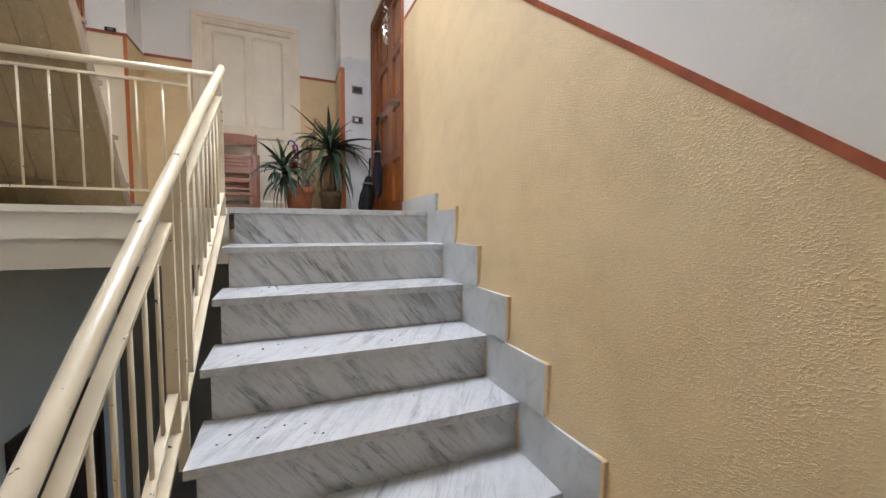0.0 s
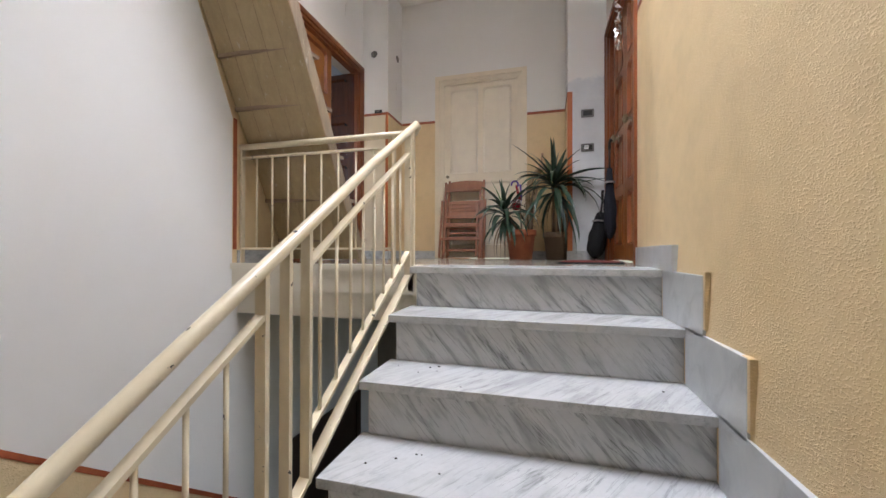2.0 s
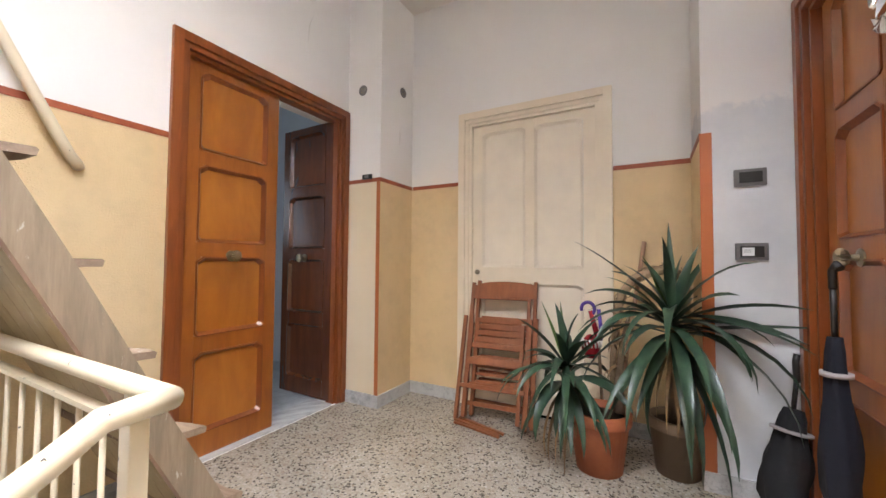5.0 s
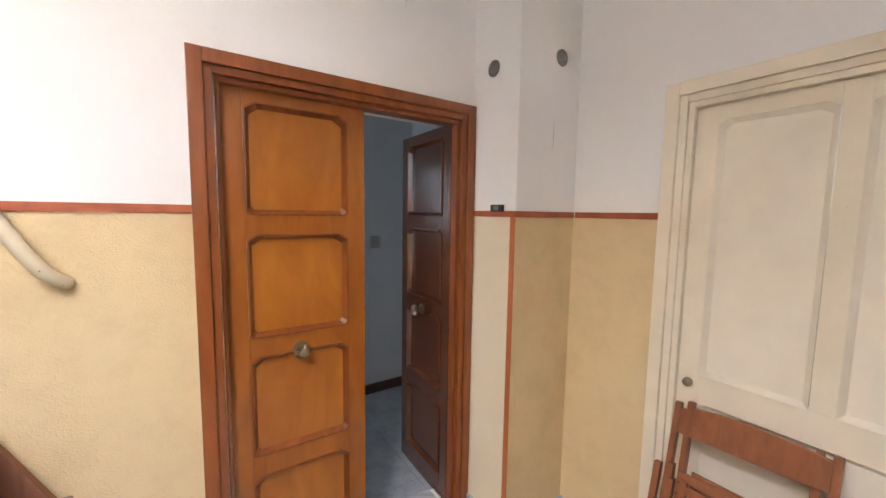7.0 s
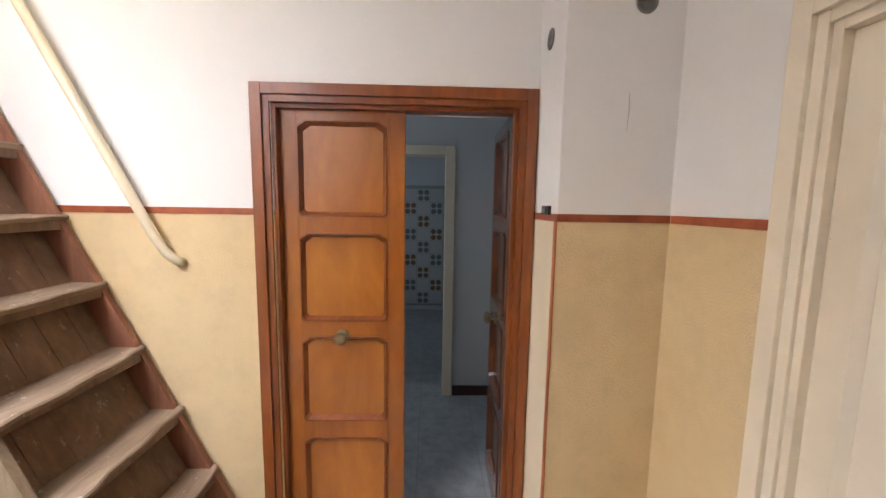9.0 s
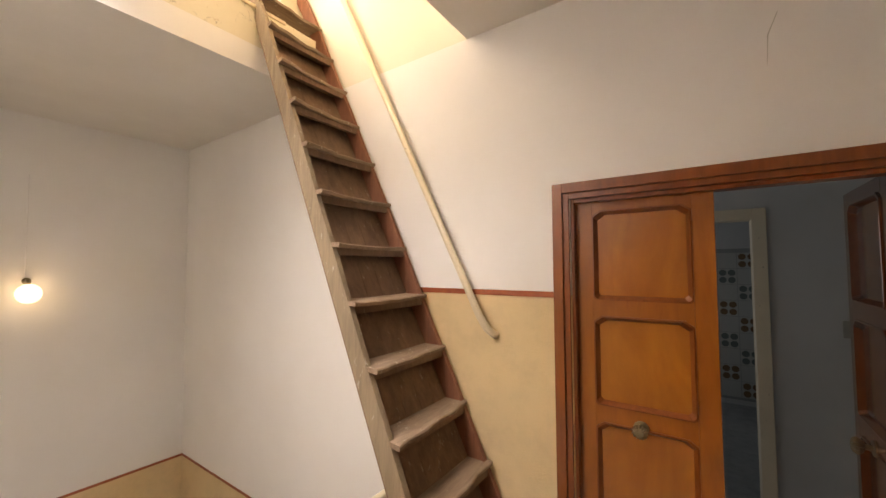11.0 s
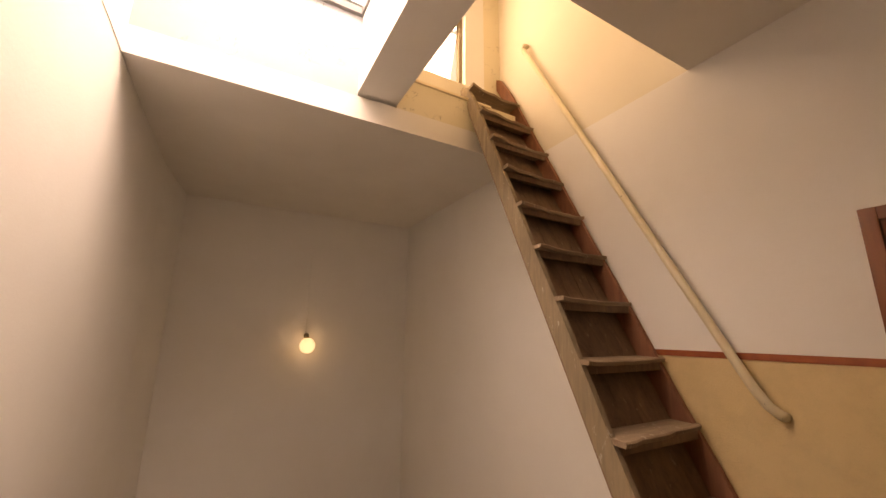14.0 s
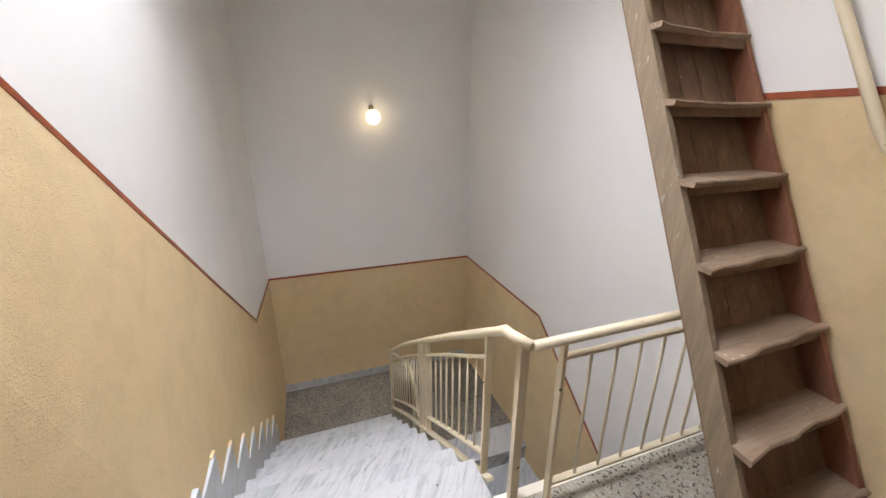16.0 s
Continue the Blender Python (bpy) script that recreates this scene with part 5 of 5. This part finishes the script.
def small_things():
    s = thing("broomstick", (0.60, 4.60, 0), "pinkish wooden stick leaning against the wall behind the plants", "stick")
    bm = B()
    rod(bm, (0.50, 4.66, 0.012), (0.665, 4.90, 1.14), 0.012, 10)
    part("stick", bm, M_STICK, s)
    s = thing("scrub_brush", (0.42, 4.62, 0), "red and purple plastic toy among the leaves", "toy")
    bm = B()
    tube(bm, [(0.392 + 0.034 * math.cos(a), 4.60, 0.765 + 0.036 * math.sin(a)) for a in [radians(-60 + 26 * k) for k in range(11)]], 0.009, 8)
    part("ring", bm, M_PURPLE, s, "purple round plastic ring")
    bm = B()
    rod(bm, (0.405, 4.60, 0.755), (0.445, 4.60, 0.60), 0.011, 10, 0.016)
    part("handle", bm, M_REDPL, s, "red plastic handle")
    bm = B()
    tube(bm, [(0.445, 4.61, 0.765), (0.455, 4.61, 0.68), (0.455, 4.61, 0.60)], 0.010, 8)
    part("side", bm, M_PURPLE, s)
    bm = B()
    lathe(bm, [(0.001, 0.50), (0.030, 0.505), (0.046, 0.55), (0.040, 0.60), (0.016, 0.625), (0.001, 0.63)], (0.405, 4.60, 0), 16)
    part("body", bm, M_REDPL, s, "red plastic body")
    rnd = random.Random(2)
    for i in range(16):
        a = i * 0.39
        bm = B()
        tube(bm, [(0.405 + 0.042 * math.cos(a), 4.60 + 0.042 * math.sin(a), 0.60 + 0.006 * rnd.random()), (0.405 + 0.056 * math.cos(a + 0.2), 4.60 + 0.056 * math.sin(a + 0.2), 0.59), (0.405 + 0.050 * math.cos(a + 0.3), 4.60 + 0.050 * math.sin(a + 0.3), 0.565)], 0.005, 6)
        part("tuft", bm, M_LABEL, s, "white lacy tuft of trimming")
    bm = B()
    rod(bm, (0.445, 4.60, 0.60), (0.46, 4.62, 0.25), 0.008, 8)
    part("stem", bm, M_TRUNK, s)
    # door mat
    s = thing("door_mat", (1.00, 3.47, 0), "dark red doormat with a black border on the terrazzo", "mat")
    m = pose(1.00, 3.47, 0.0, 0, 0, -9)
    bm = B()
    box(bm, -0.20, 0.20, -0.25, 0.25, 0.001, 0.010, 0, 0.002)
    bm.transform(m)
    part("border", bm, M_BLACKCLOTH, s)
    bm = B()
    box(bm, -0.175, 0.175, -0.225, 0.225, 0.010, 0.014, 0, 0.002)
    bm.transform(m)
    part("pile", bm, M_MAT, s, "dark red woven pile")
    # umbrella leaning in the corner
    def umbrella(name, top, tip, fat, lab, m, crook):
        s = thing(name, (tip[0], tip[1], max(0, min(tip[2], top[2]))), lab, "umbrella", "umbrellas by the door")
        top, tip = Vector(top), Vector(tip)
        bm = B()
        rings = 12
        ax = (tip - top)
        q = ax.to_track_quat("Z", "Y")
        rows = []
        for i in range(rings + 1):
            u = i / rings
            r = fat * (0.42 + 0.78 * u ** 0.7 * (1.15 - 0.25 * math.sin(9 * u))) * (1 if u < 0.9 else 0.72 if u < 0.97 else 0.3)
            rows.append([bm.verts.new(top + ax * (0.22 + 0.74 * u) + q @ Vector(((r * (1 + 0.22 * math.sin(k * 2.2 + i * 0.5))) * math.cos(k * math.pi / 8), (r * (1 + 0.22 * math.sin(k * 2.2 + i * 0.5))) * math.sin(k * math.pi / 8), 0))) for k in range(16)])
        for a, b in zip(rows, rows[1:]):
            for k in range(16):
                bm.faces.new((a[k], a[(k + 1) % 16], b[(k + 1) % 16], b[k])).smooth = True
        bm.faces.new(rows[0])
        bm.faces.new(rows[-1][::-1])
        part("canopy", bm, m, s, "folded dark fabric canopy")
        bm = B()
        rod(bm, top, top + ax * 0.24, 0.009, 8)
        part("shaft", bm, M_BLACK, s)
        bm = B()
        rod(bm, top + ax * 0.95, tip, 0.005, 8)
        part("tip", bm, M_BLACK, s)
        bm = B()
        tube(bm, [top + Vector(c) for c in crook], 0.012, 8)
        part("handle", bm, M_BLACK, s)
        bm = B()
        p = top + ax * 0.36
        rod(bm, p, p + ax * 0.018, fat * 1.02, 14)
        part("strap", bm, M_STRAP, s, "light strap round the folded canopy")
    umbrella("hanging_umbrella", (1.212, 4.10, 0.955), (1.215, 4.09, 0.155), 0.040, "dark blue and green folded umbrella hanging from the brass knob", M_NAVY, [(0, 0, -0.02), (0, 0, 0.04), (0.006, -0.014, 0.06), (0.01, -0.03, 0.045)])
    umbrella("standing_umbrella", (1.205, 4.44, 0.56), (1.125, 4.36, 0.0), 0.066, "black folded umbrella leaning in the corner by the door", M_BLACKCLOTH, [(0, 0, -0.02), (0.0, 0.01, 0.06), (0.005, 0.012, 0.09)])
    # foil ribbon hanging on the door
    s = thing("foil_decoration", (1.235, 3.85, 1.95), "crumpled silver foil ribbon hanging on the wooden door", "decoration")
    rnd = random.Random(3)
    bm = B()
    for i in range(26):
        p = Vector((1.225 + rnd.uniform(-0.02, 0.02), 3.80 + rnd.uniform(-0.06, 0.06), 1.98 - 0.015 * i))
        r = rnd.uniform(0.012, 0.03)
        m3 = Matrix.Translation(p) @ Euler((rnd.uniform(0, 3), rnd.uniform(0, 3), rnd.uniform(0, 3))).to_matrix().to_4x4()
        vs = [bm.verts.new(m3 @ Vector(c)) for c in ((-r, -r * 0.4, 0), (r, -r * 0.5, r * 0.4), (r * 0.8, r * 0.5, 0), (0, r * 0.6, -r * 0.5), (-r * 0.9, r * 0.4, r * 0.3))]
        bm.faces.new(vs)
    part("foil", bm, M_FOIL, s)
    # crumbs and leaf bits on the steps
    rnd = random.Random(12)
    for i in range(30):
        k = rnd.choice((0, 1, 2, 2, 3, 3, 4, 4, 5, 6))
        x, y = (0.10 + 0.35 * rnd.random() ** 1.5) if i % 3 else rnd.uniform(0.1, 1.1), NOSE - TREAD * k + rnd.uniform(0.03, 0.24)
        z = -RISER * k
        bm = B()
        bmesh.ops.create_icosphere(bm, subdivisions=1, radius=rnd.uniform(0.0025, 0.0055), matrix=Matrix.Translation((x, y, z + 0.003)) @ Matrix.Diagonal((1.3, 0.9, 0.55, 1)))
        tagged(mesh_object("crumb", bm, M_CRUMB), "small dark crumb of dirt on the marble step", "debris", "crumbs on the steps")


def cloth(name, base, rough=0.9):
    m = mat(name, base, rough)
    return finish(m, None, noise_tex(m, own_coords(m), 120, 3), 0.3, 0.002)


M_STICK = wood("pale_pink_wood", (0.50, 0.30, 0.20), (0.36, 0.20, 0.12), 0.6, 0)
M_PURPLE = mat("purple_plastic", (0.10, 0.05, 0.30), 0.35)
M_REDPL = mat("red_plastic", (0.35, 0.01, 0.02), 0.3)
M_MAT = cloth("dark_red_mat", (0.15, 0.017, 0.013))
M_BLACKCLOTH = cloth("black_fabric", (0.006, 0.006, 0.007), 0.9)
M_NAVY = cloth("navy_fabric", (0.005, 0.006, 0.013), 0.85)
M_STRAP = mat("grey_strap", (0.35, 0.33, 0.33), 0.6)
M_FOIL = mat("silver_foil", (0.8, 0.8, 0.8), 0.2, 1.0)
M_CRUMB = mat("dark_crumb", (0.03, 0.025, 0.018), 0.9)
small_things()


def broken_slats():
    s = thing("loose_slats", (-0.28, 4.58, 0), "three thin reddish wooden slats lying on the floor under the chairs", "slats")
    for a, b in (((-0.42, 4.605), (-0.09, 4.530)), ((-0.40, 4.565), (-0.08, 4.505)), ((-0.40, 4.640), (-0.07, 4.555))):
        bm = B()
        flat_bar(bm, (a[0], a[1], 0.012), (b[0], b[1], 0.008), 0.022, 0.010, "y")
        part("slat", bm, M_CHAIR, s)


broken_slats()


def lower_storey():
    bm = B()
    # wall darkened by its colour to stand for the shade under the landing
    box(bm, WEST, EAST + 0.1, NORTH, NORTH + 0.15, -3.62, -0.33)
    structure("wall_below", bm, M_SIDE, "plain wall under the landing, its shade put into the colour")
    d = thing("door", (WEST, 3.83, -3.62), "closed dark brown wooden door of the storey below", "door")
    tagged(d, kind="structure")
    bm = B()
    box(bm, WEST + 0.001, WEST + 0.025, 3.21, 3.30, -3.62, -1.43, 0, 0.004)
    box(bm, WEST + 0.001, WEST + 0.025, 4.36, 4.45, -3.62, -1.43, 0, 0.004)
    box(bm, WEST + 0.001, WEST + 0.025, 3.30, 4.36, -1.52, -1.43, 0, 0.004)
    part("casing", bm, M_LOWDOOR, d)
    bm = B()
    box(bm, WEST + 0.002, WEST + 0.012, 3.30, 4.36, -3.62, -1.52)
    part("leaf", bm, M_LOWDOOR, d)


M_LOWDOOR = wood("very_dark_brown_wood", (0.045, 0.018, 0.010), (0.025, 0.010, 0.006), 0.4, 0.2)
lower_storey()
